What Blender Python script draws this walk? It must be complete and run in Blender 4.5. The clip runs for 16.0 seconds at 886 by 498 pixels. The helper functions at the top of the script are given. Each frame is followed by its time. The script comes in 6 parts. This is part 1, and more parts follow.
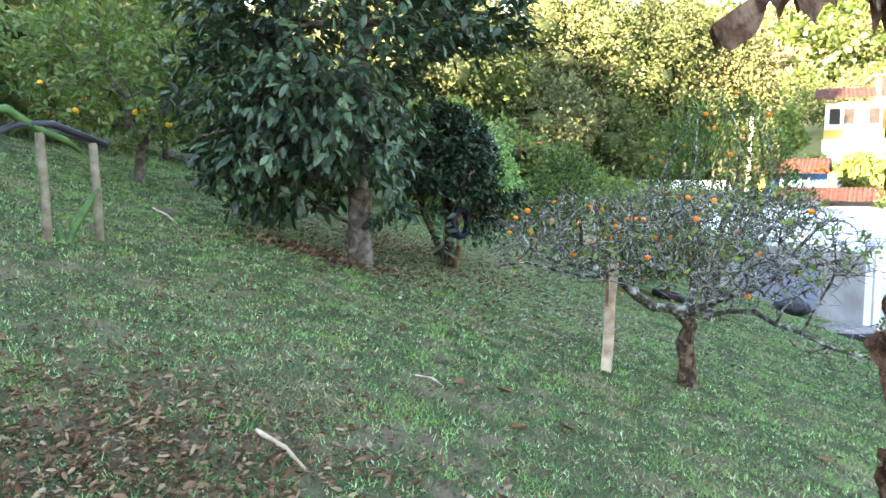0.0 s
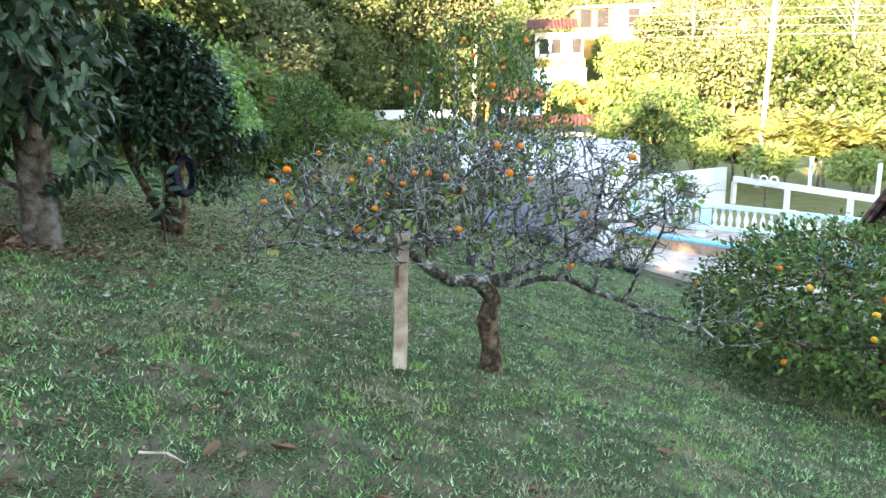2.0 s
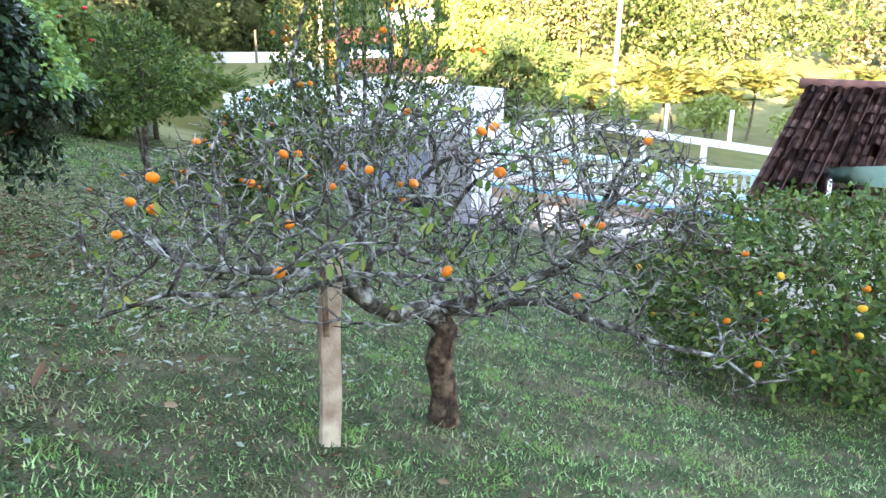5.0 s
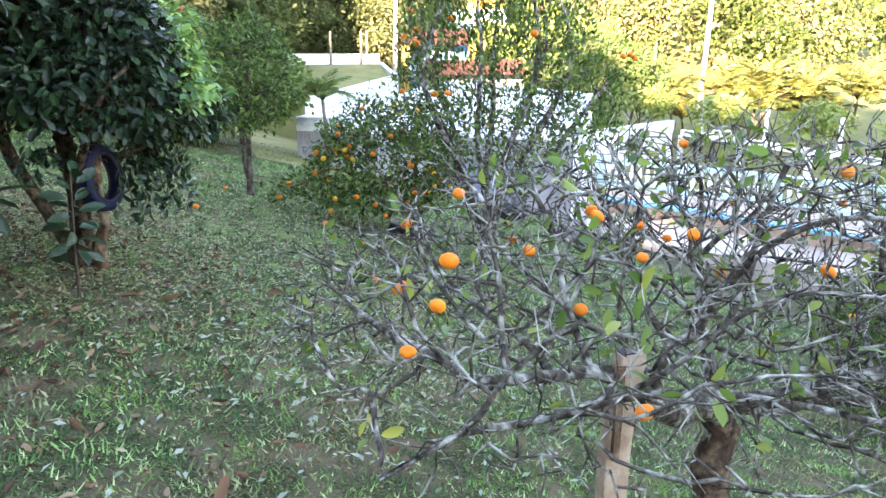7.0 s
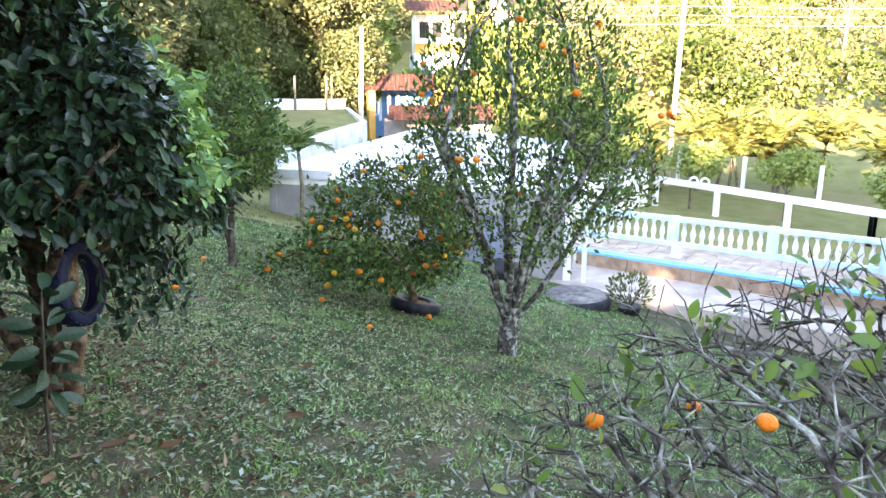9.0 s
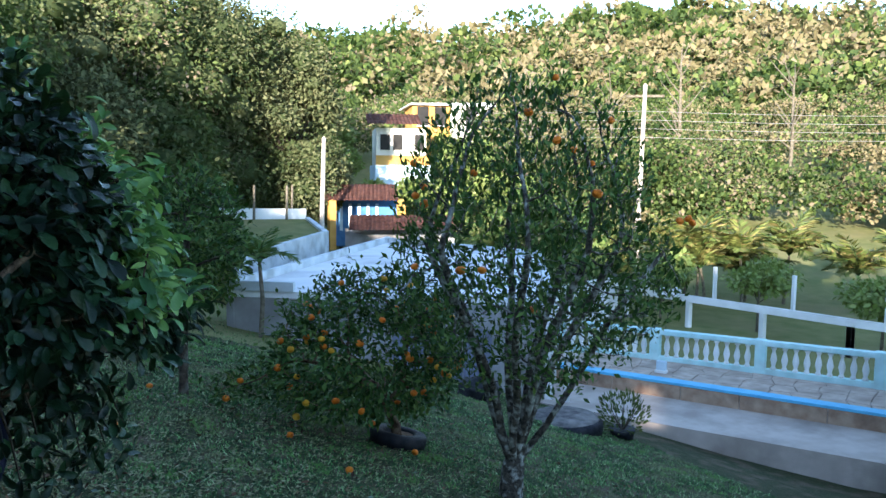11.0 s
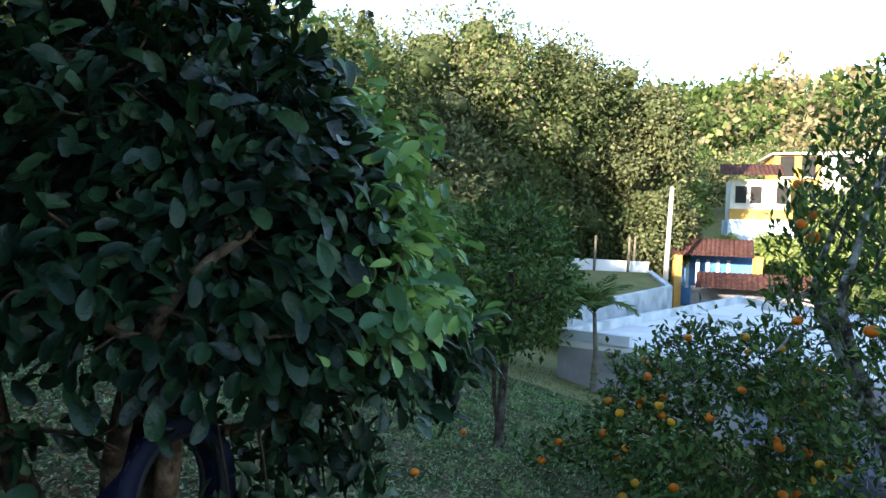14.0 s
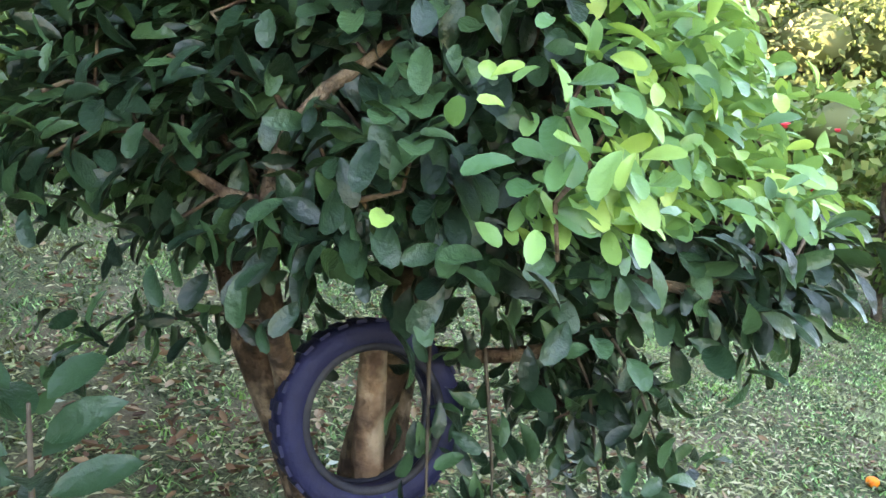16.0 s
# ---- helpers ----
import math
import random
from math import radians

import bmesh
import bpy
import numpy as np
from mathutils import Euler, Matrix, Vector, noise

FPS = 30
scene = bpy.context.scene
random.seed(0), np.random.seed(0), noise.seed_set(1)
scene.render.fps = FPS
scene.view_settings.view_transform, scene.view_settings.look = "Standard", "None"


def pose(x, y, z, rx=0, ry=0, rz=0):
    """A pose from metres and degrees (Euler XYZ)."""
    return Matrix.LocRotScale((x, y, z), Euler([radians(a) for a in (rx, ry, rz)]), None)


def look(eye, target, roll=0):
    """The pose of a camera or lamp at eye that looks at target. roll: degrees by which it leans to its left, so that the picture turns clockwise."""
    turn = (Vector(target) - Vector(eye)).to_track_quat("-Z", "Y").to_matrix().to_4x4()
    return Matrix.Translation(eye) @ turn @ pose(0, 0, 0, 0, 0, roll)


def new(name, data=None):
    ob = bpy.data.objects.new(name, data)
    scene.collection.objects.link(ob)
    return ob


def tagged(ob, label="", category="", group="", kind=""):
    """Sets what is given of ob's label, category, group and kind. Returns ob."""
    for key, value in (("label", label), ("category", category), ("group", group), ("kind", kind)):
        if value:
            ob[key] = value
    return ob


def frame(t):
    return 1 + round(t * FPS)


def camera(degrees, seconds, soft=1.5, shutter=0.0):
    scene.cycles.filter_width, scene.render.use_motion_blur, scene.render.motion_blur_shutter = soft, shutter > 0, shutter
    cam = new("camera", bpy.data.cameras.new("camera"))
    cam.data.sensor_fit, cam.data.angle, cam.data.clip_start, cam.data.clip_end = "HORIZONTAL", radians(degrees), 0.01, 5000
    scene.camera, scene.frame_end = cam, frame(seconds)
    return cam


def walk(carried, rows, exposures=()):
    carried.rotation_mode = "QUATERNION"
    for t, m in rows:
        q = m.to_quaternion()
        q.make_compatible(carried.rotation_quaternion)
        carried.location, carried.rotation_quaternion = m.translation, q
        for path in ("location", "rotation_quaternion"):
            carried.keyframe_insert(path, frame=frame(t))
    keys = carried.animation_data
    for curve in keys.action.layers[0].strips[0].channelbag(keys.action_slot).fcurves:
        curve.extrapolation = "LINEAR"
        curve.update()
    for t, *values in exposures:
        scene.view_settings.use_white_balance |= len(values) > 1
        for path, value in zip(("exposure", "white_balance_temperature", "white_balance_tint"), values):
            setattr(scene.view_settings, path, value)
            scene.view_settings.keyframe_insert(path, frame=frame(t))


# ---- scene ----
cam = camera(61.4, 16.0, soft=1.5)
PATH = [
    (0, (0.575, -1.728, 1.688), (0.239, 0.228, 1.442), -0.8),
    (0.5, (0.474, -1.234, 1.711), (0.375, 0.743, 1.423), -0.8),
    (1, (0.377, -0.739, 1.749), (0.465, 1.232, 1.418), -0.9),
    (1.5, (0.338, -0.334, 1.73), (0.573, 1.615, 1.349), -1.0),
    (2, (0.263, 0.071, 1.731), (0.634, 1.987, 1.291), -1.1),
    (2.5, (0.238, 0.469, 1.698), (0.725, 2.345, 1.207), -1.1),
    (3, (0.271, 0.784, 1.714), (0.855, 2.621, 1.183), -0.9),
    (5.3, (0.079, 2.044, 1.787), (0.837, 3.797, 1.194), -0.1),
    (5.5, (0.059, 2.179, 1.774), (0.801, 3.939, 1.18), -0.1),
    (6, (-0.064, 2.485, 1.77), (0.633, 4.264, 1.177), -0.2),
    (6.5, (-0.275, 2.832, 1.793), (0.382, 4.628, 1.208), -0.5),
    (7, (-0.417, 3.177, 1.795), (0.212, 4.982, 1.207), -0.2),
    (7.5, (-0.542, 3.491, 1.817), (0.069, 5.302, 1.226), -0.3),
    (8, (-0.623, 3.802, 1.856), (0.003, 5.608, 1.266), -0.2),
    (8.5, (-0.616, 4.145, 1.898), (0.057, 5.941, 1.332), 0.0),
    (9, (-0.66, 4.458, 1.92), (0.093, 6.246, 1.433), 0.1),
    (9.5, (-0.653, 4.724, 1.914), (0.175, 6.501, 1.521), 0.0),
    (9.7, (-0.632, 4.824, 1.903), (0.22, 6.598, 1.543), 0.1),
    (11.8, (-0.546, 5.947, 1.722), (0.301, 7.756, 1.617), 1.0),
    (12, (-0.532, 6.032, 1.707), (0.285, 7.856, 1.625), 1.1),
    (12.5, (-0.461, 6.197, 1.65), (0.235, 8.071, 1.606), 1.3),
    (13, (-0.429, 6.386, 1.61), (0.076, 8.322, 1.58), 1.5),
    (13.5, (-0.336, 6.53, 1.573), (-0.078, 8.513, 1.529), 1.8),
    (14, (-0.229, 6.667, 1.552), (-0.217, 8.666, 1.487), 1.9),
    (14.5, (-0.112, 6.833, 1.506), (-0.359, 8.816, 1.41), 1.9),
    (15, (0.023, 7.016, 1.424), (-0.5, 8.942, 1.289), 2.3),
    (15.5, (0.107, 7.278, 1.351), (-0.768, 9.07, 1.194), 1.4),
    (16, (0.226, 7.56, 1.287), (-1.003, 9.129, 1.121), 0.8),
]
EXPOSURES = [(0, 4.25, 8900, 21), (2, 3.93, 8900, 21), (3, 4.0, 8900, 23), (6.5, 4.27, 8800, 29), (8.5, 4.35, 9000, 31), (9.5, 3.62, 8800, 25), (11.8, 2.0, 5500, 9), (13.3, 1.8, 5400, 9), (13.9, 2.4, 6700, 14), (14.5, 3.5, 8600, 21), (15.2, 4.42, 9300, 25), (16, 5.0, 9300, 29)]
walk(cam, [(t, look(eye, target, roll)) for t, eye, target, roll in PATH], EXPOSURES)

# ---- world and sun ----
SUN_AZ = Vector((-0.62, -0.785, 0))
SUN_EL = radians(11)
world = bpy.data.worlds.new("world")
scene.world = world
world.use_nodes = True
wn = world.node_tree
sky = wn.nodes.new("ShaderNodeTexSky")
sky.sky_type, sky.sun_disc = "NISHITA", False
sky.sun_elevation, sky.sun_rotation = SUN_EL, radians(218)
sky.air_density, sky.dust_density, sky.ozone_density, sky.altitude = 1.0, 0.22, 1.9, 500
wn.links.new(sky.outputs[0], wn.nodes["Background"].inputs[0])
wn.nodes["Background"].inputs[1].default_value = 0.15
sun_dir = Vector((SUN_AZ.x * math.cos(SUN_EL), SUN_AZ.y * math.cos(SUN_EL), math.sin(SUN_EL)))
sun = new("sun", bpy.data.lights.new("sun", "SUN"))
sun.data.energy, sun.data.angle, sun.data.color = 3.6, radians(0.6), (1.0, 0.92, 0.82)
sun.matrix_world = look(sun_dir * 100, (0, 0, 0))


# ---- materials ----
def rgb(c):
    return (*c, 1)


def base_nodes(name):
    m = bpy.data.materials.new(name)
    m.use_nodes = True
    n = m.node_tree.nodes
    return m, n, m.node_tree.links, n["Principled BSDF"]


def mat(name, c1, c2, scale=4.0, rough=0.8, bump=0.15, bscale=30.0, metal=0.0, stain=None, stain_scale=1.2, stain_amount=0.5, gloss=0.2):
    """Two-colour noise with fine relief, and a second, larger stain."""
    m, n, l, p = base_nodes(name)
    geo = n.new("ShaderNodeNewGeometry")
    t1 = n.new("ShaderNodeTexNoise")
    t1.inputs["Scale"].default_value, t1.inputs["Detail"].default_value = scale, 6
    l.new(geo.outputs["Position"], t1.inputs["Vector"])
    r = n.new("ShaderNodeValToRGB")
    r.color_ramp.elements[0].position, r.color_ramp.elements[1].position = 0.32, 0.68
    r.color_ramp.elements[0].color, r.color_ramp.elements[1].color = rgb(c1), rgb(c2)
    l.new(t1.outputs["Fac"], r.inputs["Fac"])
    col = r.outputs["Color"]
    if stain:
        t2 = n.new("ShaderNodeTexNoise")
        t2.inputs["Scale"].default_value, t2.inputs["Detail"].default_value = stain_scale, 5
        l.new(geo.outputs["Position"], t2.inputs["Vector"])
        r2 = n.new("ShaderNodeValToRGB")
        r2.color_ramp.elements[0].position, r2.color_ramp.elements[1].position = 0.48, 0.66
        r2.color_ramp.elements[0].color, r2.color_ramp.elements[1].color = (0, 0, 0, 1), (stain_amount, stain_amount, stain_amount, 1)
        l.new(t2.outputs["Fac"], r2.inputs["Fac"])
        mx = n.new("ShaderNodeMix")
        mx.data_type = "RGBA"
        l.new(r2.outputs["Color"], mx.inputs[0])
        l.new(col, mx.inputs[6])
        mx.inputs[7].default_value = rgb(stain)
        col = mx.outputs[2]
    l.new(col, p.inputs["Base Color"])
    p.inputs["Roughness"].default_value, p.inputs["Metallic"].default_value = rough, metal
    p.inputs["Specular IOR Level"].default_value = gloss
    if bump:
        t3 = n.new("ShaderNodeTexNoise")
        t3.inputs["Scale"].default_value, t3.inputs["Detail"].default_value = bscale, 8
        l.new(geo.outputs["Position"], t3.inputs["Vector"])
        b = n.new("ShaderNodeBump")
        b.inputs["Strength"].default_value, b.inputs["Distance"].default_value = bump, 0.02
        l.new(t3.outputs["Fac"], b.inputs["Height"])
        l.new(b.outputs["Normal"], p.inputs["Normal"])
    return m


def leaf_mat(name, colours, rough=0.45, through_light=0.3, glow=(0.25, 0.45, 0.05), gloss=0.22, bump=0.0, patches=None):
    """Leaves: each one its own shade, with light passing through, and larger patches of another hue."""
    m, n, l, p = base_nodes(name)
    geo = n.new("ShaderNodeNewGeometry")
    r = n.new("ShaderNodeValToRGB")
    r.color_ramp.interpolation = "CONSTANT" if len(colours) > 4 else "LINEAR"
    while len(r.color_ramp.elements) < len(colours):
        r.color_ramp.elements.new(0.5)
    for i, c in enumerate(colours):
        r.color_ramp.elements[i].position = i / max(1, len(colours) - 1) if len(colours) <= 4 else i / len(colours)
    for i, c in enumerate(colours):
        r.color_ramp.elements[i].color = rgb(c)
    l.new(geo.outputs["Random Per Island"], r.inputs["Fac"])
    col = r.outputs["Color"]
    if patches:
        tn_ = n.new("ShaderNodeTexNoise")
        tn_.inputs["Scale"].default_value, tn_.inputs["Detail"].default_value = patches[1], 5
        l.new(geo.outputs["Position"], tn_.inputs["Vector"])
        rp = n.new("ShaderNodeValToRGB")
        rp.color_ramp.elements[0].position, rp.color_ramp.elements[1].position = 0.42, 0.66
        rp.color_ramp.elements[0].color, rp.color_ramp.elements[1].color = (0, 0, 0, 1), (0.5, 0.5, 0.5, 1)
        l.new(tn_.outputs["Fac"], rp.inputs["Fac"])
        mp = n.new("ShaderNodeMix")
        mp.data_type = "RGBA"
        l.new(rp.outputs["Color"], mp.inputs[0])
        l.new(col, mp.inputs[6])
        mp.inputs[7].default_value = rgb(patches[0])
        col = mp.outputs[2]
    if bump:
        tb_ = n.new("ShaderNodeTexNoise")
        tb_.inputs["Scale"].default_value, tb_.inputs["Detail"].default_value = 55.0, 4
        l.new(geo.outputs["Position"], tb_.inputs["Vector"])
        bn = n.new("ShaderNodeBump")
        bn.inputs["Strength"].default_value, bn.inputs["Distance"].default_value = bump, 0.02
        l.new(tb_.outputs["Fac"], bn.inputs["Height"])
        l.new(bn.outputs["Normal"], p.inputs["Normal"])
    l.new(col, p.inputs["Base Color"])
    p.inputs["Roughness"].default_value = rough
    p.inputs["Specular IOR Level"].default_value = gloss
    tr = n.new("ShaderNodeBsdfTranslucent")
    mc = n.new("ShaderNodeMix")
    mc.data_type, mc.inputs[0].default_value = "RGBA", 0.5
    l.new(col, mc.inputs[6])
    mc.inputs[7].default_value = rgb(glow)
    l.new(mc.outputs[2], tr.inputs["Color"])
    ms = n.new("ShaderNodeMixShader")
    ms.inputs[0].default_value = through_light
    l.new(p.outputs[0], ms.inputs[1])
    l.new(tr.outputs[0], ms.inputs[2])
    l.new(ms.outputs[0], n["Material Output"].inputs["Surface"])
    return m


def grass_mat():
    """Lawn blades: each its own green, in dark tufts a hand wide and dry yellowish patches a stride wide."""
    m, n, l, p = base_nodes("grass_blade")
    geo = n.new("ShaderNodeNewGeometry")
    r = n.new("ShaderNodeValToRGB")
    shades = ((0.0, (0.014, 0.045, 0.014)), (0.4, (0.065, 0.165, 0.05)), (0.75, (0.18, 0.36, 0.115)), (1.0, (0.42, 0.5, 0.26)))
    while len(r.color_ramp.elements) < len(shades):
        r.color_ramp.elements.new(0.5)
    for e, (at, c) in zip(r.color_ramp.elements, shades):
        e.position = at
    for e, (at, c) in zip(r.color_ramp.elements, shades):
        e.color = rgb(c)
    l.new(geo.outputs["Random Per Island"], r.inputs["Fac"])
    col = r.outputs["Color"]
    for scale, lo, hi, most, tone in ((7.0, 0.46, 0.56, 0.85, (0.026, 0.07, 0.026)), (1.2, 0.52, 0.64, 0.6, (0.24, 0.22, 0.115)), (2.6, 0.54, 0.62, 0.7, (0.13, 0.28, 0.06))):
        tx = n.new("ShaderNodeTexNoise")
        tx.inputs["Scale"].default_value, tx.inputs["Detail"].default_value = scale, 5
        l.new(geo.outputs["Position"], tx.inputs["Vector"])
        f = n.new("ShaderNodeMapRange")
        f.inputs["From Min"].default_value, f.inputs["From Max"].default_value, f.inputs["To Max"].default_value = lo, hi, most
        l.new(tx.outputs["Fac"], f.inputs["Value"])
        mx = n.new("ShaderNodeMix")
        mx.data_type = "RGBA"
        l.new(f.outputs["Result"], mx.inputs[0])
        l.new(col, mx.inputs[6])
        mx.inputs[7].default_value = rgb(tone)
        col = mx.outputs[2]
    l.new(col, p.inputs["Base Color"])
    p.inputs["Roughness"].default_value = 0.6
    p.inputs["Specular IOR Level"].default_value = 0.15
    return m


M = dict(
    soil=mat("lawn_soil", (0.01, 0.016, 0.007), (0.1, 0.115, 0.052), 70.0, 0.95, 1.0, 120, stain=(0.15, 0.11, 0.075), stain_scale=3, stain_amount=0.85),
    blade=grass_mat(),
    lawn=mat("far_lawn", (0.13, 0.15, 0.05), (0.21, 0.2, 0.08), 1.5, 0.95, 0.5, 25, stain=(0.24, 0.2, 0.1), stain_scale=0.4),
    litter=leaf_mat("dry_leaf", [(0.04, 0.02, 0.014), (0.1, 0.05, 0.03), (0.17, 0.095, 0.055), (0.27, 0.2, 0.13)], 0.8, 0.1, (0.3, 0.18, 0.06)),
    straw=leaf_mat("dry_clippings", [(0.15, 0.15, 0.07), (0.25, 0.24, 0.13), (0.38, 0.35, 0.22)], 0.8, 0.15),
    cut=leaf_mat("cut_grass", [(0.17, 0.22, 0.17), (0.3, 0.34, 0.29), (0.1, 0.15, 0.08)], 0.8, 0.1),
    bark=mat("bark_grey", (0.028, 0.02, 0.014), (0.11, 0.08, 0.06), 14, 0.9, 0.9, 45, stain=(0.26, 0.25, 0.21), stain_scale=9, stain_amount=0.45),
    lichen=mat("bark_lichen", (0.014, 0.012, 0.01), (0.11, 0.095, 0.075), 26, 0.9, 0.9, 60, stain=(0.46, 0.47, 0.42), stain_scale=15, stain_amount=0.75),
    bark_red=mat("bark_brown", (0.05, 0.026, 0.016), (0.2, 0.12, 0.07), 12, 0.9, 0.9, 40, stain=(0.36, 0.3, 0.22), stain_scale=6, stain_amount=0.6),
    bark_dark=mat("bark_dark_brown", (0.018, 0.011, 0.008), (0.085, 0.05, 0.032), 22, 0.9, 1.0, 40, stain=(0.24, 0.17, 0.11), stain_scale=11, stain_amount=0.55),
    twig=mat("twig_dark", (0.03, 0.022, 0.016), (0.09, 0.07, 0.05), 20, 0.9, 0.3, 50),
    # leaf_big: base cut near black, so the crown's inner shade sits in the colour
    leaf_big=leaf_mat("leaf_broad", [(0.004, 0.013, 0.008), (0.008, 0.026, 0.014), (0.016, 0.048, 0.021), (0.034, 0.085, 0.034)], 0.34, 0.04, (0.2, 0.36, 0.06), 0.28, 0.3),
    # young leaves, brightened to paint the side of the crown that light reaches
    leaf_young_lit=leaf_mat("leaf_broad_young_lit", [(0.035, 0.12, 0.05), (0.075, 0.2, 0.075), (0.14, 0.3, 0.1), (0.28, 0.43, 0.1)], 0.38, 0.28, (0.3, 0.5, 0.06), 0.4, 0.22),
    leaf_big_dark=leaf_mat("leaf_broad_dark", [(0.006, 0.019, 0.011), (0.014, 0.04, 0.021), (0.032, 0.07, 0.034), (0.075, 0.13, 0.065)], 0.36, 0.06, (0.15, 0.28, 0.06), 0.3, 0.22),
    leaf_citrus=leaf_mat("leaf_citrus", [(0.013, 0.034, 0.01), (0.028, 0.068, 0.017), (0.055, 0.115, 0.027), (0.14, 0.2, 0.05)], 0.5, 0.1, gloss=0.12),
    leaf_sparse=leaf_mat("leaf_citrus_young", [(0.025, 0.06, 0.018), (0.05, 0.11, 0.03), (0.1, 0.18, 0.045), (0.26, 0.28, 0.06)], 0.42, 0.3),
    leaf_forest=leaf_mat("leaf_forest", [(0.05, 0.066, 0.028), (0.085, 0.1, 0.042), (0.12, 0.13, 0.058), (0.17, 0.17, 0.085)], 0.8, 0.1, (0.2, 0.2, 0.09), 0.1),
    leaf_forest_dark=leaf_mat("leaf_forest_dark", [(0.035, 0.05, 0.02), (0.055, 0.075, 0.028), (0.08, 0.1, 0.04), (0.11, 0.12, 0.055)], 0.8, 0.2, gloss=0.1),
    leaf_hedge=leaf_mat("leaf_hedge", [(0.03, 0.065, 0.02), (0.055, 0.105, 0.03), (0.09, 0.15, 0.04), (0.17, 0.17, 0.06)], 0.5, 0.22),
    leaf_hill=leaf_mat("leaf_hill", [(0.05, 0.08, 0.024), (0.1, 0.135, 0.038), (0.15, 0.18, 0.055), (0.185, 0.17, 0.08), (0.06, 0.09, 0.028), (0.195, 0.155, 0.1)], 0.8, 0.12, (0.2, 0.28, 0.1)),
    leaf_woods_b=leaf_mat("leaf_hill_brown", [(0.13, 0.11, 0.055), (0.19, 0.16, 0.08), (0.26, 0.2, 0.12)], 0.8, 0.12),
    leaf_woods_d=leaf_mat("leaf_hill_dark", [(0.022, 0.042, 0.012), (0.045, 0.072, 0.018), (0.085, 0.12, 0.028)], 0.8, 0.2),
    leaf_palm=leaf_mat("leaf_palm", [(0.07, 0.11, 0.025), (0.13, 0.17, 0.04), (0.2, 0.21, 0.06), (0.3, 0.22, 0.09)], 0.5, 0.12, (0.35, 0.32, 0.08)),
    leaf_lime=leaf_mat("leaf_lime", [(0.12, 0.18, 0.04), (0.17, 0.23, 0.065), (0.25, 0.28, 0.1)], 0.55, 0.2, (0.4, 0.45, 0.05)),
    pine=leaf_mat("leaf_conifer", [(0.02, 0.035, 0.02), (0.035, 0.055, 0.03), (0.05, 0.07, 0.04)], 0.8, 0.1),
    orange=mat("orange_peel", (0.66, 0.13, 0.012), (0.76, 0.22, 0.015), 30, 0.45, 0.3, 220),
    orange_y=mat("yellow_peel", (0.72, 0.3, 0.02), (0.76, 0.42, 0.04), 30, 0.45, 0.3, 220),
    flower=mat("red_petal", (0.7, 0.03, 0.05), (0.8, 0.06, 0.08), 20, 0.6, 0),
    wood=mat("weathered_wood", (0.28, 0.2, 0.14), (0.5, 0.4, 0.3), 9, 0.85, 0.5, 60, stain=(0.16, 0.08, 0.05), stain_scale=5, stain_amount=0.5),
    wood_grey=mat("grey_post", (0.09, 0.075, 0.05), (0.2, 0.17, 0.125), 10, 0.9, 0.6, 50),
    rubber=mat("tyre_rubber", (0.006, 0.006, 0.009), (0.014, 0.015, 0.022), 12, 0.6, 0.25, 80, stain=(0.07, 0.07, 0.07), stain_scale=5, stain_amount=0.3),
    rubber_blue=mat("painted_tyre", (0.004, 0.005, 0.02), (0.009, 0.011, 0.04), 10, 0.65, 0.2, 60, stain=(0.02, 0.02, 0.035), stain_scale=6, stain_amount=0.25),
    white=mat("white_wall_paint", (0.74, 0.74, 0.73), (0.82, 0.82, 0.81), 2.5, 0.8, 0.12, 40, stain=(0.5, 0.5, 0.47), stain_scale=0.9, stain_amount=0.5),
    bluewhite=mat("bluish_wall_paint", (0.5, 0.56, 0.6), (0.68, 0.72, 0.74), 1.8, 0.85, 0.25, 30, stain=(0.3, 0.33, 0.34), stain_scale=1.6, stain_amount=0.7),
    plaster=mat("grey_plaster", (0.26, 0.25, 0.25), (0.38, 0.37, 0.37), 2.2, 0.9, 0.25, 40, stain=(0.2, 0.18, 0.17), stain_scale=0.8, stain_amount=0.5),
    door=mat("bluish_metal_door", (0.2, 0.22, 0.3), (0.27, 0.29, 0.37), 2, 0.5, 0.05, 30),
    aqua=mat("aqua_paint", (0.42, 0.68, 0.68), (0.58, 0.78, 0.78), 4, 0.7, 0.15, 40, stain=(0.35, 0.48, 0.46), stain_scale=3, stain_amount=0.5),
    blue=mat("sky_blue_coping", (0.10, 0.42, 0.66), (0.14, 0.52, 0.74), 4, 0.55, 0.1, 40),
    tile_wall=mat("brown_stone_tile", (0.3, 0.19, 0.13), (0.45, 0.32, 0.23), 5, 0.7, 0.3, 30, stain=(0.14, 0.08, 0.06), stain_scale=2),
    paving=mat("stone_paving", (0.4, 0.31, 0.25), (0.55, 0.45, 0.37), 6, 0.85, 0.35, 35, stain=(0.2, 0.15, 0.11), stain_scale=3),
    concrete=mat("concrete", (0.42, 0.35, 0.3), (0.55, 0.47, 0.41), 2.5, 0.9, 0.3, 45, stain=(0.22, 0.18, 0.15), stain_scale=1.1),
    roof_white=mat("white_roof_slab", (0.68, 0.69, 0.7), (0.78, 0.78, 0.78), 1.4, 0.9, 0.2, 30, stain=(0.4, 0.4, 0.42), stain_scale=0.6, stain_amount=0.6),
    terracotta=mat("terracotta", (0.12, 0.05, 0.038), (0.23, 0.11, 0.085), 5, 0.85, 0.3, 50, stain=(0.1, 0.06, 0.06), stain_scale=3),
    yellow=mat("orange_wall", (0.5, 0.26, 0.06), (0.6, 0.34, 0.1), 2, 0.85, 0.1, 30),
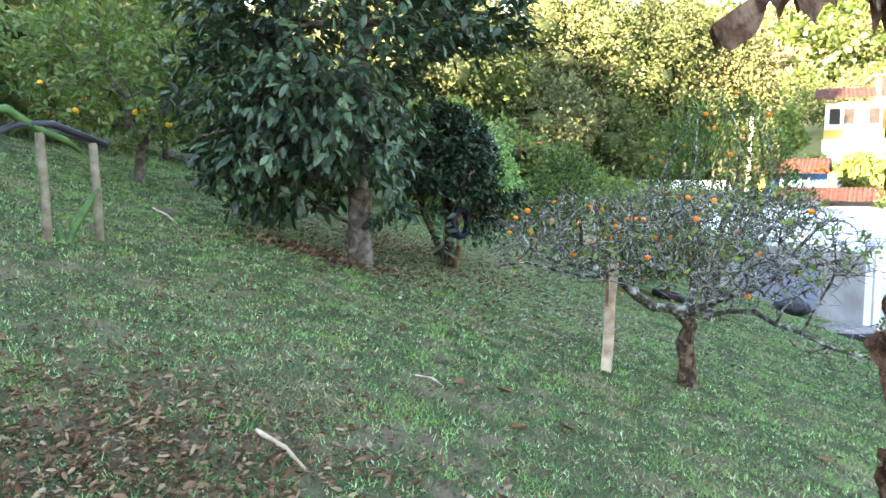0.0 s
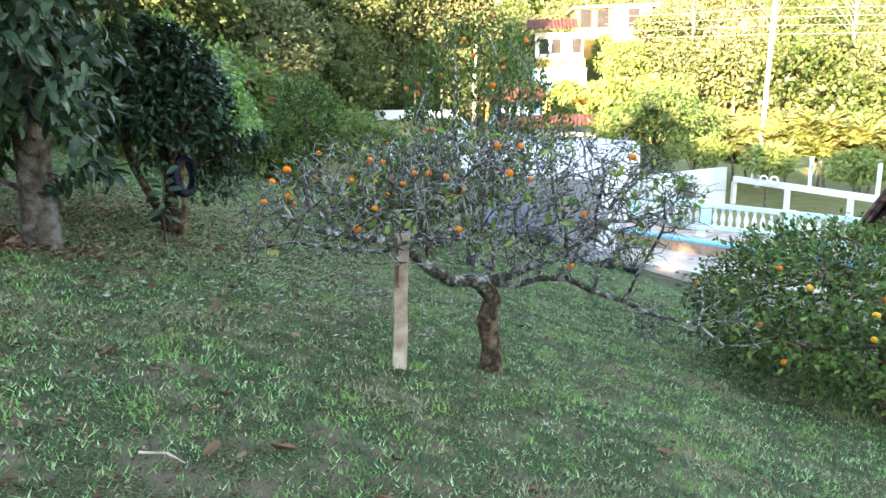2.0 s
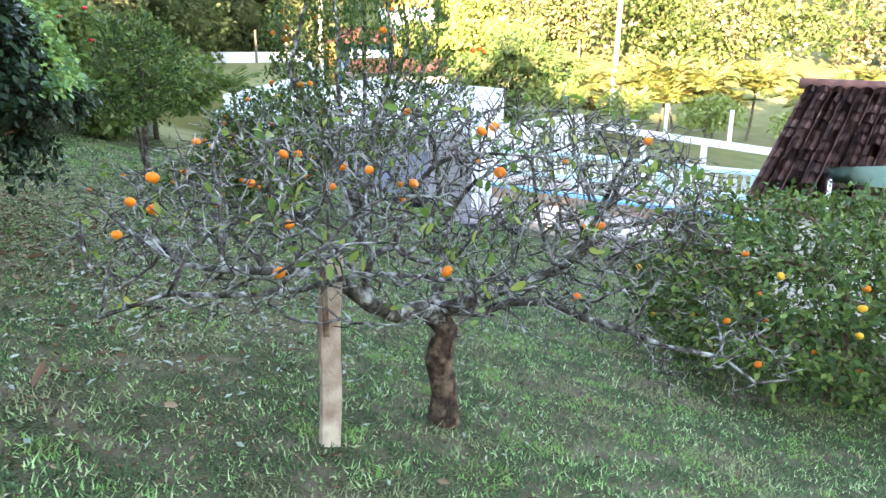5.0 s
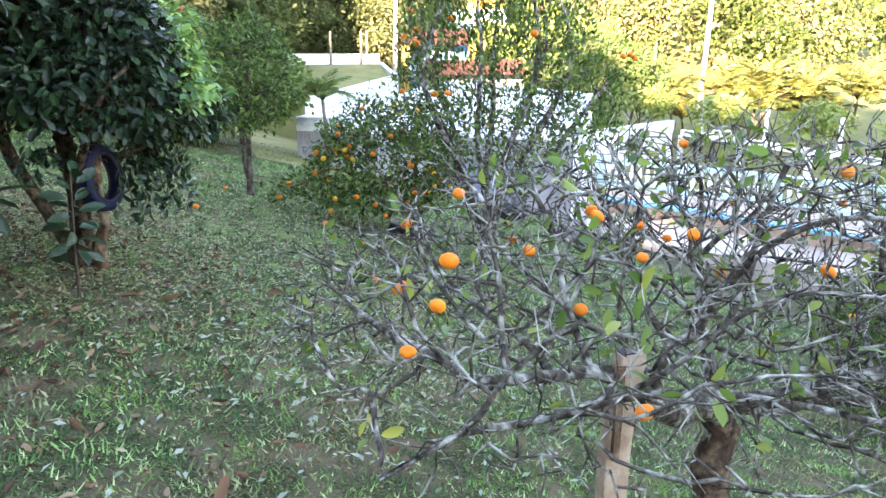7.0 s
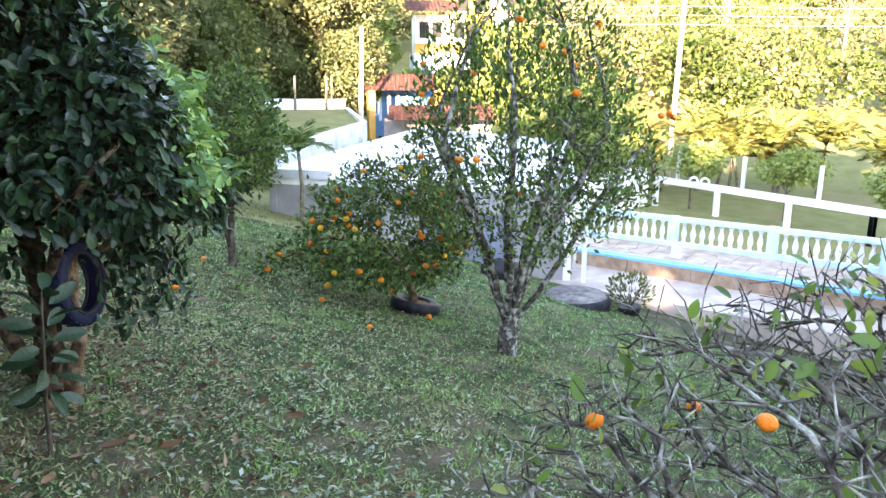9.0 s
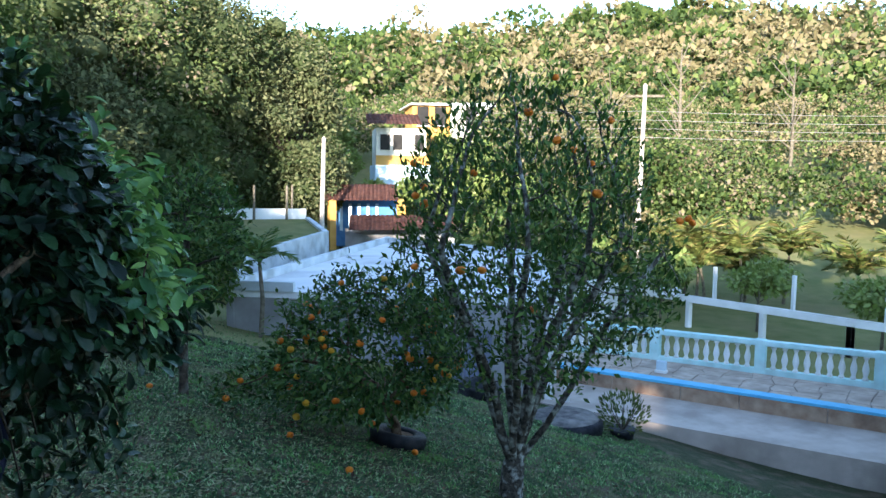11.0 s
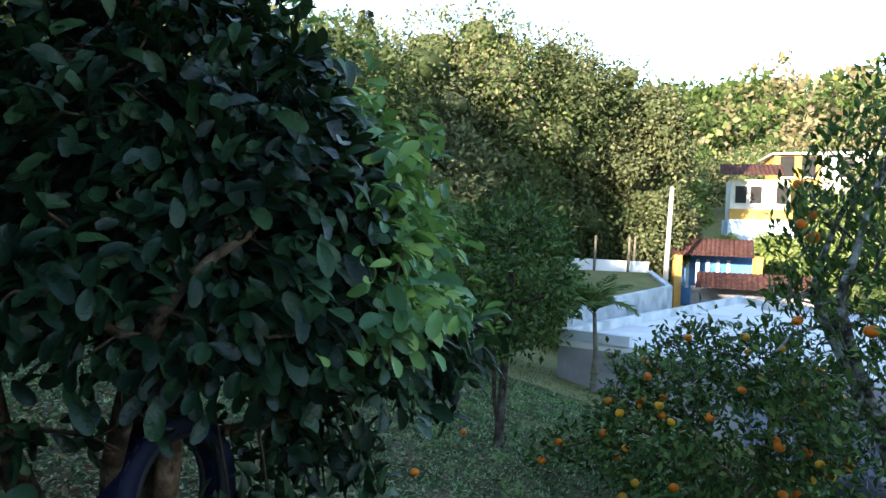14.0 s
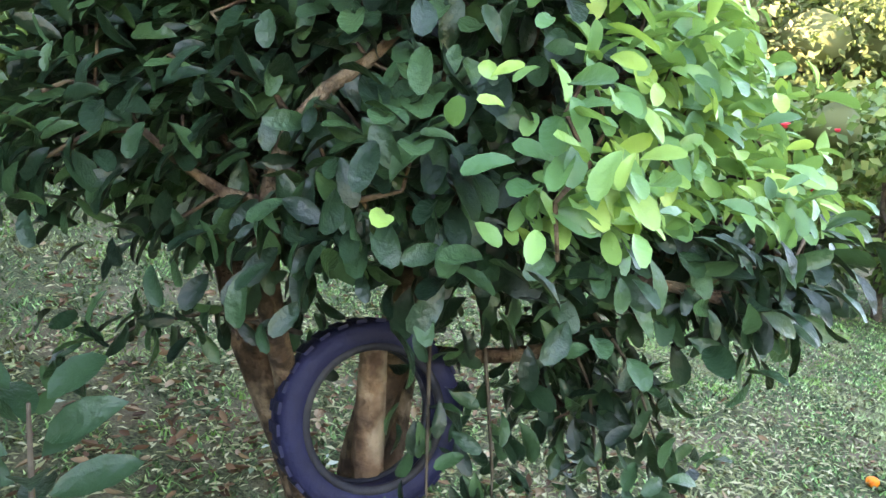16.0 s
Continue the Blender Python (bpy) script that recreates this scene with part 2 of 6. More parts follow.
    cream=mat("cream_wall", (0.62, 0.58, 0.48), (0.72, 0.68, 0.58), 1.5, 0.85, 0.1, 30),
    paleblue=mat("pale_blue_wall", (0.52, 0.66, 0.74), (0.62, 0.74, 0.8), 1.5, 0.85, 0.1, 30),
    blue_wall=mat("deep_blue_wall", (0.05, 0.16, 0.35), (0.09, 0.24, 0.45), 2, 0.8, 0.1, 30),
    dark=mat("dark_opening", (0.015, 0.014, 0.013), (0.03, 0.028, 0.025), 2, 0.7, 0),
    banana=mat("dry_banana_leaf", (0.07, 0.03, 0.02), (0.24, 0.125, 0.08), 26, 0.85, 0.8, 90, stain=(0.4, 0.28, 0.2), stain_scale=14, stain_amount=0.7),
    banana_stem=mat("banana_stem", (0.13, 0.08, 0.05), (0.34, 0.26, 0.19), 10, 0.9, 0.5, 40),
    pole=mat("concrete_pole", (0.42, 0.36, 0.3), (0.55, 0.48, 0.4), 3, 0.9, 0.2, 40),
    wire=mat("wire", (0.25, 0.24, 0.22), (0.35, 0.33, 0.3), 3, 0.6, 0),
    cactus=mat("cactus_green", (0.025, 0.07, 0.02), (0.06, 0.13, 0.04), 8, 0.6, 0.2, 30),
    hose=mat("black_hose", (0.012, 0.012, 0.018), (0.03, 0.03, 0.04), 5, 0.4, 0.05, 30),
    awning=mat("green_canvas", (0.28, 0.5, 0.4), (0.36, 0.58, 0.47), 3, 0.8, 0.1, 60),
    rock=mat("dark_stone", (0.06, 0.055, 0.055), (0.2, 0.18, 0.17), 7, 0.8, 0.5, 30, stain=(0.3, 0.27, 0.24), stain_scale=4, stain_amount=0.6),
    bag=mat("black_plastic_bag", (0.012, 0.012, 0.014), (0.03, 0.03, 0.035), 8, 0.3, 0.5, 18),
    grey_block=mat("concrete_block", (0.4, 0.39, 0.37), (0.52, 0.5, 0.48), 6, 0.95, 0.3, 60),
)


# ---- builders ----
rng = np.random.default_rng(7)
ORIGIN = {}


def vnoise(x, y, scale, seed=0):
    """Smooth value noise from 0 to 1."""
    tab = np.random.default_rng(seed).random((64, 64))
    x, y = np.asarray(x) / scale, np.asarray(y) / scale
    ix, iy = np.floor(x).astype(int), np.floor(y).astype(int)
    fx, fy = x - ix, y - iy
    fx, fy = fx * fx * (3 - 2 * fx), fy * fy * (3 - 2 * fy)
    g = lambda a, b: tab[a % 64, b % 64]
    return (g(ix, iy) * (1 - fx) + g(ix + 1, iy) * fx) * (1 - fy) + (g(ix, iy + 1) * (1 - fx) + g(ix + 1, iy + 1) * fx) * fy


def height(x, y):
    """The lie of the land: a lawn falling to the right, a low yard, and a hill across the valley."""
    x, y = np.asarray(x, float), np.asarray(y, float)
    slope = np.minimum(-0.269 * x - 0.0434 * y + 0.138, 9 + 0.02 * np.abs(x))
    slope = np.maximum(slope, -40)
    r = np.hypot(x, y)
    az = np.degrees(np.arctan2(x, y))
    ridge = 0.26 * np.clip(r - 120, 0, 110) * (0.72 + 0.4 * np.exp(-(((az - 41) / 9) ** 2)))
    low = -3.15 + (0.18 * np.clip(r - 38, 0, 82) + ridge) * np.clip((y + 30) / 40, 0, 1) + 1.6 * (vnoise(x, y, 30, 3) - 0.5) * np.clip((r - 45) / 30, 0, 1) * 3
    k = 6.0
    z = np.logaddexp(k * slope, k * low) / k
    bump = 0.05 * (vnoise(x, y, 1.3, 1) - 0.5) + 0.02 * (vnoise(x, y, 0.35, 2) - 0.5)
    return z + bump * (r < 40)


def ground_z(x, y):
    return float(height(np.array([x]), np.array([y]))[0])


def mesh_of(name, verts, faces):
    me = bpy.data.meshes.new(name)
    me.from_pydata(verts, [], faces)
    me.update()
    return me


def fast_mesh(name, verts, tris):
    """A mesh of triangles from arrays."""
    me = bpy.data.meshes.new(name)
    n, f = len(verts), len(tris)
    me.vertices.add(n)
    me.vertices.foreach_set("co", np.ascontiguousarray(verts, np.float32).ravel())
    me.loops.add(3 * f)
    me.loops.foreach_set("vertex_index", np.ascontiguousarray(tris, np.int32).ravel())
    me.polygons.add(f)
    me.polygons.foreach_set("loop_start", np.arange(0, 3 * f, 3, dtype=np.int32))
    me.update(calc_edges=True)
    return me


def smooth(me):
    me.polygons.foreach_set("use_smooth", np.ones(len(me.polygons), bool))
    return me


def thing(name, label, category, at=(0, 0, 0), group="", kind=""):
    ob = new(name)
    ob.location = at
    ob.empty_display_size = 0.1
    ORIGIN[ob.name] = Vector(at)
    return tagged(ob, label, category, group, kind)


def part(name, data, material, parent, label="", kind=""):
    """One mesh (or bmesh), in world coordinates, as a part under its thing or under another part."""
    if isinstance(data, bmesh.types.BMesh):
        me = bpy.data.meshes.new(name)
        data.to_mesh(me)
        data.free()
        data = me
    o = ORIGIN[parent.name]
    if o.length:
        data.transform(Matrix.Translation(-o))
    if not data.materials:
        data.materials.append(material)
    ob = new(name, data)
    ob.parent = parent
    ORIGIN[ob.name] = o
    return tagged(ob, label, kind=kind)


def struct(name, data, material, label=""):
    if isinstance(data, bmesh.types.BMesh):
        me = bpy.data.meshes.new(name)
        data.to_mesh(me)
        data.free()
        data = me
    data.materials.append(material)
    ob = new(name, data)
    ORIGIN[ob.name] = Vector((0, 0, 0))
    return tagged(ob, label, kind="structure")


def prism(corners, z0, z1, bevel=0.0):
    """An upright prism on a polygon of (x, y) corners; z1 may be a list."""
    bm = bmesh.new()
    n = len(corners)
    tops = z1 if isinstance(z1, (list, tuple)) else [z1] * n
    lo = [bm.verts.new((x, y, z0)) for x, y in corners]
    hi = [bm.verts.new((x, y, z)) for (x, y), z in zip(corners, tops)]
    bm.faces.new(lo[::-1])
    bm.faces.new(hi)
    for i in range(n):
        j = (i + 1) % n
        bm.faces.new((lo[i], lo[j], hi[j], hi[i]))
    bmesh.ops.recalc_face_normals(bm, faces=bm.faces)
    if bevel:
        bmesh.ops.bevel(bm, geom=bm.edges[:], offset=bevel, segments=2, affect="EDGES")
    return bm


def bar(a, b, width, z0, z1, bevel=0.0, ext=0.0):
    """A wall or rail between two points of the plan; z0 and z1 may be pairs, for its two ends."""
    a, b = Vector(a[:2]), Vector(b[:2])
    d = (b - a).normalized()
    a, b = a - d * ext, b + d * ext
    s = Vector((-d.y, d.x)) * width / 2
    pts = [a - s, b - s, b + s, a + s]
    lo = z0 if isinstance(z0, tuple) else (z0, z0)
    hi = z1 if isinstance(z1, tuple) else (z1, z1)
    bm = bmesh.new()
    v0 = [bm.verts.new((p.x, p.y, z)) for p, z in zip(pts, (lo[0], lo[1], lo[1], lo[0]))]
    v1 = [bm.verts.new((p.x, p.y, z)) for p, z in zip(pts, (hi[0], hi[1], hi[1], hi[0]))]
    bm.faces.new(v0[::-1])
    bm.faces.new(v1)
    for i in range(4):
        j = (i + 1) % 4
        bm.faces.new((v0[i], v0[j], v1[j], v1[i]))
    bmesh.ops.recalc_face_normals(bm, faces=bm.faces)
    if bevel:
        bmesh.ops.bevel(bm, geom=bm.edges[:], offset=bevel, segments=2, affect="EDGES")
    return bm


def tubes(chains, sides=6, cap=True):
    """Tapering round limbs: chains of (points, radii), joined into one mesh."""
    V, T, base = [], [], 0
    for pts, rad in chains:
        pts, rad = np.asarray(pts, float), np.asarray(rad, float)
        n = len(pts)
        if n < 2:
            continue
        k = sides if rad.max() > 0.012 else 4
        if rad.max() < 0.004:
            k = 3
        d = np.gradient(pts, axis=0)
        d /= np.linalg.norm(d, axis=1)[:, None] + 1e-9
        ref = np.array([0.31, 0.22, 0.92]) if abs(d[0, 2]) < 0.8 else np.array([0.9, 0.3, 0.1])
        u = np.cross(d, ref)
        u /= np.linalg.norm(u, axis=1)[:, None] + 1e-9
        w = np.cross(d, u)
        a = np.arange(k) * 2 * np.pi / k
        ring = pts[:, None, :] + rad[:, None, None] * (np.cos(a)[None, :, None] * u[:, None, :] + np.sin(a)[None, :, None] * w[:, None, :])
        V.append(ring.reshape(-1, 3))
        i, j = np.meshgrid(np.arange(n - 1), np.arange(k), indexing="ij")
        p, q = base + i * k + j, base + i * k + (j + 1) % k
        r, s = p + k, q + k
        T.append(np.stack([np.stack([p, q, s], -1).reshape(-1, 3), np.stack([p, s, r], -1).reshape(-1, 3)], 1).reshape(-1, 3))
        base += n * k
        if cap:
            V.append(pts[-1:] + d[-1:] * rad[-1])
            lastring = base - k + np.arange(k)
            T.append(np.stack([lastring, base - k + (np.arange(k) + 1) % k, np.full(k, base)], -1))
            base += 1
    return smooth(fast_mesh("limbs", np.concatenate(V), np.concatenate(T)))


def lathe(profile, at, sides=12, squash=1.0):
    """A turned shape from (radius, height) pairs."""
    bm = bmesh.new()
    rings = [[bm.verts.new((at[0] + r * math.cos(2 * math.pi * i / sides), at[1] + squash * r * math.sin(2 * math.pi * i / sides), at[2] + z)) for i in range(sides)] for r, z in profile]
    for a, b in zip(rings, rings[1:]):
        for i in range(sides):
            f = bm.faces.new((a[i], a[(i + 1) % sides], b[(i + 1) % sides], b[i]))
            f.smooth = True
    bm.faces.new(rings[0][::-1])
    bm.faces.new(rings[-1])
    return bm


def torus(centre, axis, R, r, n=36, k=12, squash=1.0):
    """A tyre-like ring: a flattened tube round an axis."""
    m = Matrix.Translation(centre) @ Vector(axis).to_track_quat("Z", "Y").to_matrix().to_4x4()
    bm = bmesh.new()
    rings = []
    for i in range(n):
        a = 2 * math.pi * i / n
        ring = []
        for j in range(k):
            b = 2 * math.pi * j / k
            c, s = math.cos(b), math.sin(b)
            c, s = math.copysign(abs(c) ** 0.6, c), math.copysign(abs(s) ** 0.6, s)
            ring.append(bm.verts.new(m @ Vector(((R + r * c) * math.cos(a), (R + r * c) * math.sin(a), r * squash * s))))
        rings.append(ring)
    for i in range(n):
        for j in range(k):
            f = bm.faces.new((rings[i][j], rings[(i + 1) % n][j], rings[(i + 1) % n][(j + 1) % k], rings[i][(j + 1) % k]))
            f.smooth = True
    bmesh.ops.recalc_face_normals(bm, faces=bm.faces)
    return bm


# leaf outlines: (along, across, lift)
HEX = np.array([(0, 3, 1), (0, 2, 3), (1, 3, 6), (1, 6, 4), (3, 2, 5), (3, 5, 6), (4, 6, 7), (6, 5, 7)])


def broad_outline():
    v, f = [(0, 0, 0)], []
    for a, w, z in ((0.16, 0.3, 0.02), (0.38, 0.47, 0.03), (0.64, 0.48, 0.01), (0.88, 0.27, -0.06)):
        v += [(a, w, z + 0.05), (a, 0, z - 0.015), (a, -w, z + 0.05)]
    v.append((1, 0, -0.13))
    f += [(0, 2, 1), (0, 3, 2)]
    for k in (1, 4, 7):
        f += [(k, k + 1, k + 4), (k, k + 4, k + 3), (k + 1, k + 2, k + 5), (k + 1, k + 5, k + 4)]
    f += [(10, 11, 13), (11, 12, 13)]
    return np.array(v), np.array(f)


BROAD = broad_outline()


def round_outline():
    """A blunt, wavy oblong leaf, folded a little along its midrib."""
    v, f = [(0, 0, 0)], []
    for a, w, z in ((0.14, 0.2, 0.02), (0.36, 0.4, 0.05), (0.62, 0.5, 0.03), (0.86, 0.4, -0.03)):
        v += [(a, w, z + 0.06 + 0.02 * math.sin(19 * a)), (a, 0, z - 0.03), (a - 0.02, -w, z + 0.06 - 0.03 * math.sin(17 * a))]
    v += [(0.98, 0.14, -0.08), (0.98, -0.16, -0.07)]
    f += [(0, 2, 1), (0, 3, 2)]
    for k in (1, 4, 7):
        f += [(k, k + 1, k + 4), (k, k + 4, k + 3), (k + 1, k + 2, k + 5), (k + 1, k + 5, k + 4)]
    f += [(10, 11, 13), (11, 14, 13), (11, 12, 14)]
    return np.array(v), np.array(f)


ROUND = round_outline()
SMALL = (np.array([(0, 0, 0), (0.45, 0.5, 0.06), (0.45, -0.5, 0.06), (1, 0, -0.08)]), np.array([(0, 3, 1), (0, 2, 3)]))
CURL = (np.array([(0, 0, 0.1), (0.3, 0.45, 0.22), (0.3, -0.45, 0.16), (0.35, 0, 0.02), (0.75, 0.4, 0.2), (0.75, -0.4, 0.26), (0.72, 0, 0.04), (1, 0.05, 0.24)]), HEX)


def unit(a):
    return a / (np.linalg.norm(a, axis=-1, keepdims=True) + 1e-9)


def leaves(centres, dirs, ups, length, width, outline=SMALL):
    """Many leaves in one mesh; length and width may be arrays."""
    c, d = np.asarray(centres, float), unit(np.asarray(dirs, float))
    side = unit(np.cross(d, np.asarray(ups, float)))
    n = np.cross(side, d)
    L = np.broadcast_to(np.asarray(length, float), (len(c),))[:, None, None]
    W = np.broadcast_to(np.asarray(width, float), (len(c),))[:, None, None]
    t, f = outline
    v = c[:, None, :] + L * (t[None, :, 0:1] * d[:, None, :] + t[None, :, 2:3] * n[:, None, :]) + W * t[None, :, 1:2] * side[:, None, :]
    tri = f[None] + (np.arange(len(c)) * len(t))[:, None, None]
    return fast_mesh("leaves", v.reshape(-1, 3), tri.reshape(-1, 3))


def ico_arrays():
    bm = bmesh.new()
    bmesh.ops.create_icosphere(bm, subdivisions=2, radius=1)
    v, f = np.array([p.co[:] for p in bm.verts]), np.array([[p.index for p in t.verts] for t in bm.faces])
    bm.free()
    return v, f


ICO = ico_arrays()


def clumps(centres, radii):
    """Lumpy masses that stand in for shade inside a crown, one for each centre, in one mesh."""
    v, f = ICO
    c, r = np.asarray(centres, float), np.asarray(radii, float)
    k = np.arange(len(c))[:, None]
    lump = 0.72 + 0.5 * vnoise(v[None, :, 0] * 2.2 + k * 3.1, v[None, :, 1] * 2.2 + v[None, :, 2] * 1.7 + k, 1.0, 51)
    p = c[:, None, :] + v[None] * r[:, None, :] * lump[:, :, None]
    t = f[None] + (np.arange(len(c)) * len(v))[:, None, None]
    return fast_mesh("clumps", p.reshape(-1, 3), t.reshape(-1, 3))


def ball_points(n, shell=0.0):
    p = unit(rng.normal(size=(n, 3)))
    return p * (shell + (1 - shell) * rng.random((n, 1)) ** (1 / 3))


def grow(stems, targets, step, reach, kill, rounds=160, wiggle=0.25):
    """Limbs that grow from the stems toward the targets. Returns nodes and parents."""
    nodes, par = [], []
    for s in stems:
        join = -1
        if len(s) > 1 and isinstance(s[0], int):
            join, s = s[0], s[1]
        for p in s:
            nodes.append(np.array(p, float))
            par.append(join)
            join = len(nodes) - 1
    A = np.asarray(targets, float)
    best, who = np.full(len(A), 1e9), np.zeros(len(A), int)
    fresh = list(range(len(nodes)))
    for _ in range(rounds):
        if len(A) == 0 or not fresh:
            break
        N = np.array([nodes[i] for i in fresh])
        d = np.linalg.norm(A[:, None] - N[None], axis=2)
        k = d.argmin(1)
        dm = d[np.arange(len(A)), k]
        b = dm < best
        best[b], who[b] = dm[b], np.array(fresh)[k[b]]
        keep = best > kill
        A, best, who = A[keep], best[keep], who[keep]
        fresh = []
        use = best < reach
        if not use.any():
            break
        for i in np.unique(who[use]):
            v = unit(A[use & (who == i)] - nodes[i]).sum(0)
            v = unit(v + rng.normal(size=3) * wiggle)
            nodes.append(nodes[i] + v * step)
            par.append(int(i))
            fresh.append(len(nodes) - 1)
    return np.array(nodes), np.array(par)


def limb_chains(nodes, par, trunk_r, tip_r, power=2.3, caps=()):
    n = len(nodes)
    kids = [[] for _ in range(n)]
    for i, p in enumerate(par):
        if p >= 0:
            kids[p].append(i)
    acc = np.zeros(n)
    for i in range(n - 1, -1, -1):
        if acc[i] == 0:
            acc[i] = 1
        if par[i] >= 0:
            acc[par[i]] += acc[i]
    rad = tip_r * acc ** (1 / power)
    rad = tip_r + (rad - tip_r) * (trunk_r - tip_r) / max(1e-6, rad.max() - tip_r)
    for i, r in caps:
        rad[i] = min(rad[i], r)
    if caps:
        for i in range(n):
            if par[i] >= 0:
                rad[i] = min(rad[i], rad[par[i]])
    chains, todo = [], [i for i in range(n) if par[i] < 0]
    while todo:
        i = todo.pop()
        idx = [i]
        while kids[idx[-1]]:
            ks = sorted(kids[idx[-1]], key=lambda q: -rad[q])
            todo += ks[1:]
            idx.append(ks[0])
        pts, rr = nodes[idx], rad[idx].copy()
        if par[i] >= 0:
            pts, rr = np.vstack([nodes[par[i]], pts]), np.concatenate([[min(rad[par[i]], rr[0] * 1.1)], rr])
        chains.append((pts, rr))
    return chains, rad, np.array([len(k) == 0 for k in kids])


def leaf_cloud(nodes, rad, limit, per, spread, centre, out=0.6, droop=0.0, lift=0.0):
    """Places and directions for leaves along the thin limbs."""
    thin = nodes[rad < limit]
    c = np.repeat(thin, per, axis=0)
    o = unit(c - np.asarray(centre))
    d = unit(out * o + rng.normal(size=c.shape) * 0.6 + np.array([0, 0, lift - droop]))
    c = c + rng.normal(size=c.shape) * spread
    up = unit(np.array([0, 0, 1.0]) + 0.7 * o + rng.normal(size=c.shape) * 0.45)
    return c, d, up


FRUIT = {}


def fruit_mesh(kind, radius):
    key = (kind, radius)
    if key not in FRUIT:
        bm = lathe([(0.25 * radius, -0.86 * radius), (0.72 * radius, -0.62 * radius), (0.98 * radius, -0.2 * radius), (1.0 * radius, 0.15 * radius), (0.8 * radius, 0.55 * radius), (0.35 * radius, 0.8 * radius), (0.08 * radius, 0.74 * radius)], (0, 0, 0), 12)
        me = bpy.data.meshes.new("orange")
        bm.to_mesh(me)
        bm.free()
        me.materials.append(M[kind])
        FRUIT[key] = me
    return FRUIT[key]


def hang_fruit(tree, places, radius, kinds=("orange",)):
    for i, p in enumerate(places):
        ob = new("orange", fruit_mesh(kinds[i % len(kinds)], radius))
        ob.parent = tree
        ob.location = Vector(p) - ORIGIN[tree.name]
        s = 0.85 + 0.3 * rng.random()
        ob.scale = (s, s, s * 0.92)
        ob.rotation_euler = (rng.random() * 0.8, rng.random() * 0.8, rng.random() * 6)


def crown_tree(name, label, category, base, stems, targets, leaf, bark, trunk_r, tip_r=0.003, step=0.12, reach=1.2, kill=0.16, limit=0.012, per=6, spread=0.04,
               length=0.08, width=0.04, outline=SMALL, droop=0.0, lift=0.0, out=0.6, wiggle=0.25, centre=None, group="", sides=7, power=2.3, young=None, share=0.2, leafy=None):
    """A tree with trunk, limbs and leaves. Returns the thing, its nodes and which of them are tips."""
    t = thing(name, label, category, base, group)
    nodes, par = grow(stems, targets, step, reach, kill, wiggle=wiggle)
    chains, rad, tips = limb_chains(nodes, par, trunk_r, tip_r, power)
    for pts, rr in chains:
        if rr[0] > trunk_r * 0.7:
            rr[:2] *= (1.35, 1.1)
    part("trunk", tubes(chains, sides), bark, t)
    c = np.mean(targets, axis=0) if centre is None else centre
    if leafy:
        rad = np.where(leafy(nodes), rad, 1.0)
    ce, d, up = leaf_cloud(nodes, rad, limit, per, spread, c, out, droop, lift)
    k = len(ce)
    s = 0.7 + 0.6 * rng.random(k)
    w = width * s * (0.85 + 0.3 * rng.random(k))
    fresh = np.zeros(k, bool)
    if young:
        # outer leaves toward +x, +y and up turn bright: light painted by side
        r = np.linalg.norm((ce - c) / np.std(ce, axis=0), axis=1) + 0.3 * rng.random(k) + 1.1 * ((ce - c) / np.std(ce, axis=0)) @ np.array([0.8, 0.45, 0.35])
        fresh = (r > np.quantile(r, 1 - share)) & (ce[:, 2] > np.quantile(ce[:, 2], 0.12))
        part("young_lit_leaves", leaves(ce[fresh], d[fresh], up[fresh], length * s[fresh] * 0.9, w[fresh] * 0.9, outline), young, t, "bright green young leaves, placed to colour in the crown's lit side", kind="stuff")
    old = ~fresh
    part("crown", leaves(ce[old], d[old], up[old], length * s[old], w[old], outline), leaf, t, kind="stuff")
    return t, nodes, tips


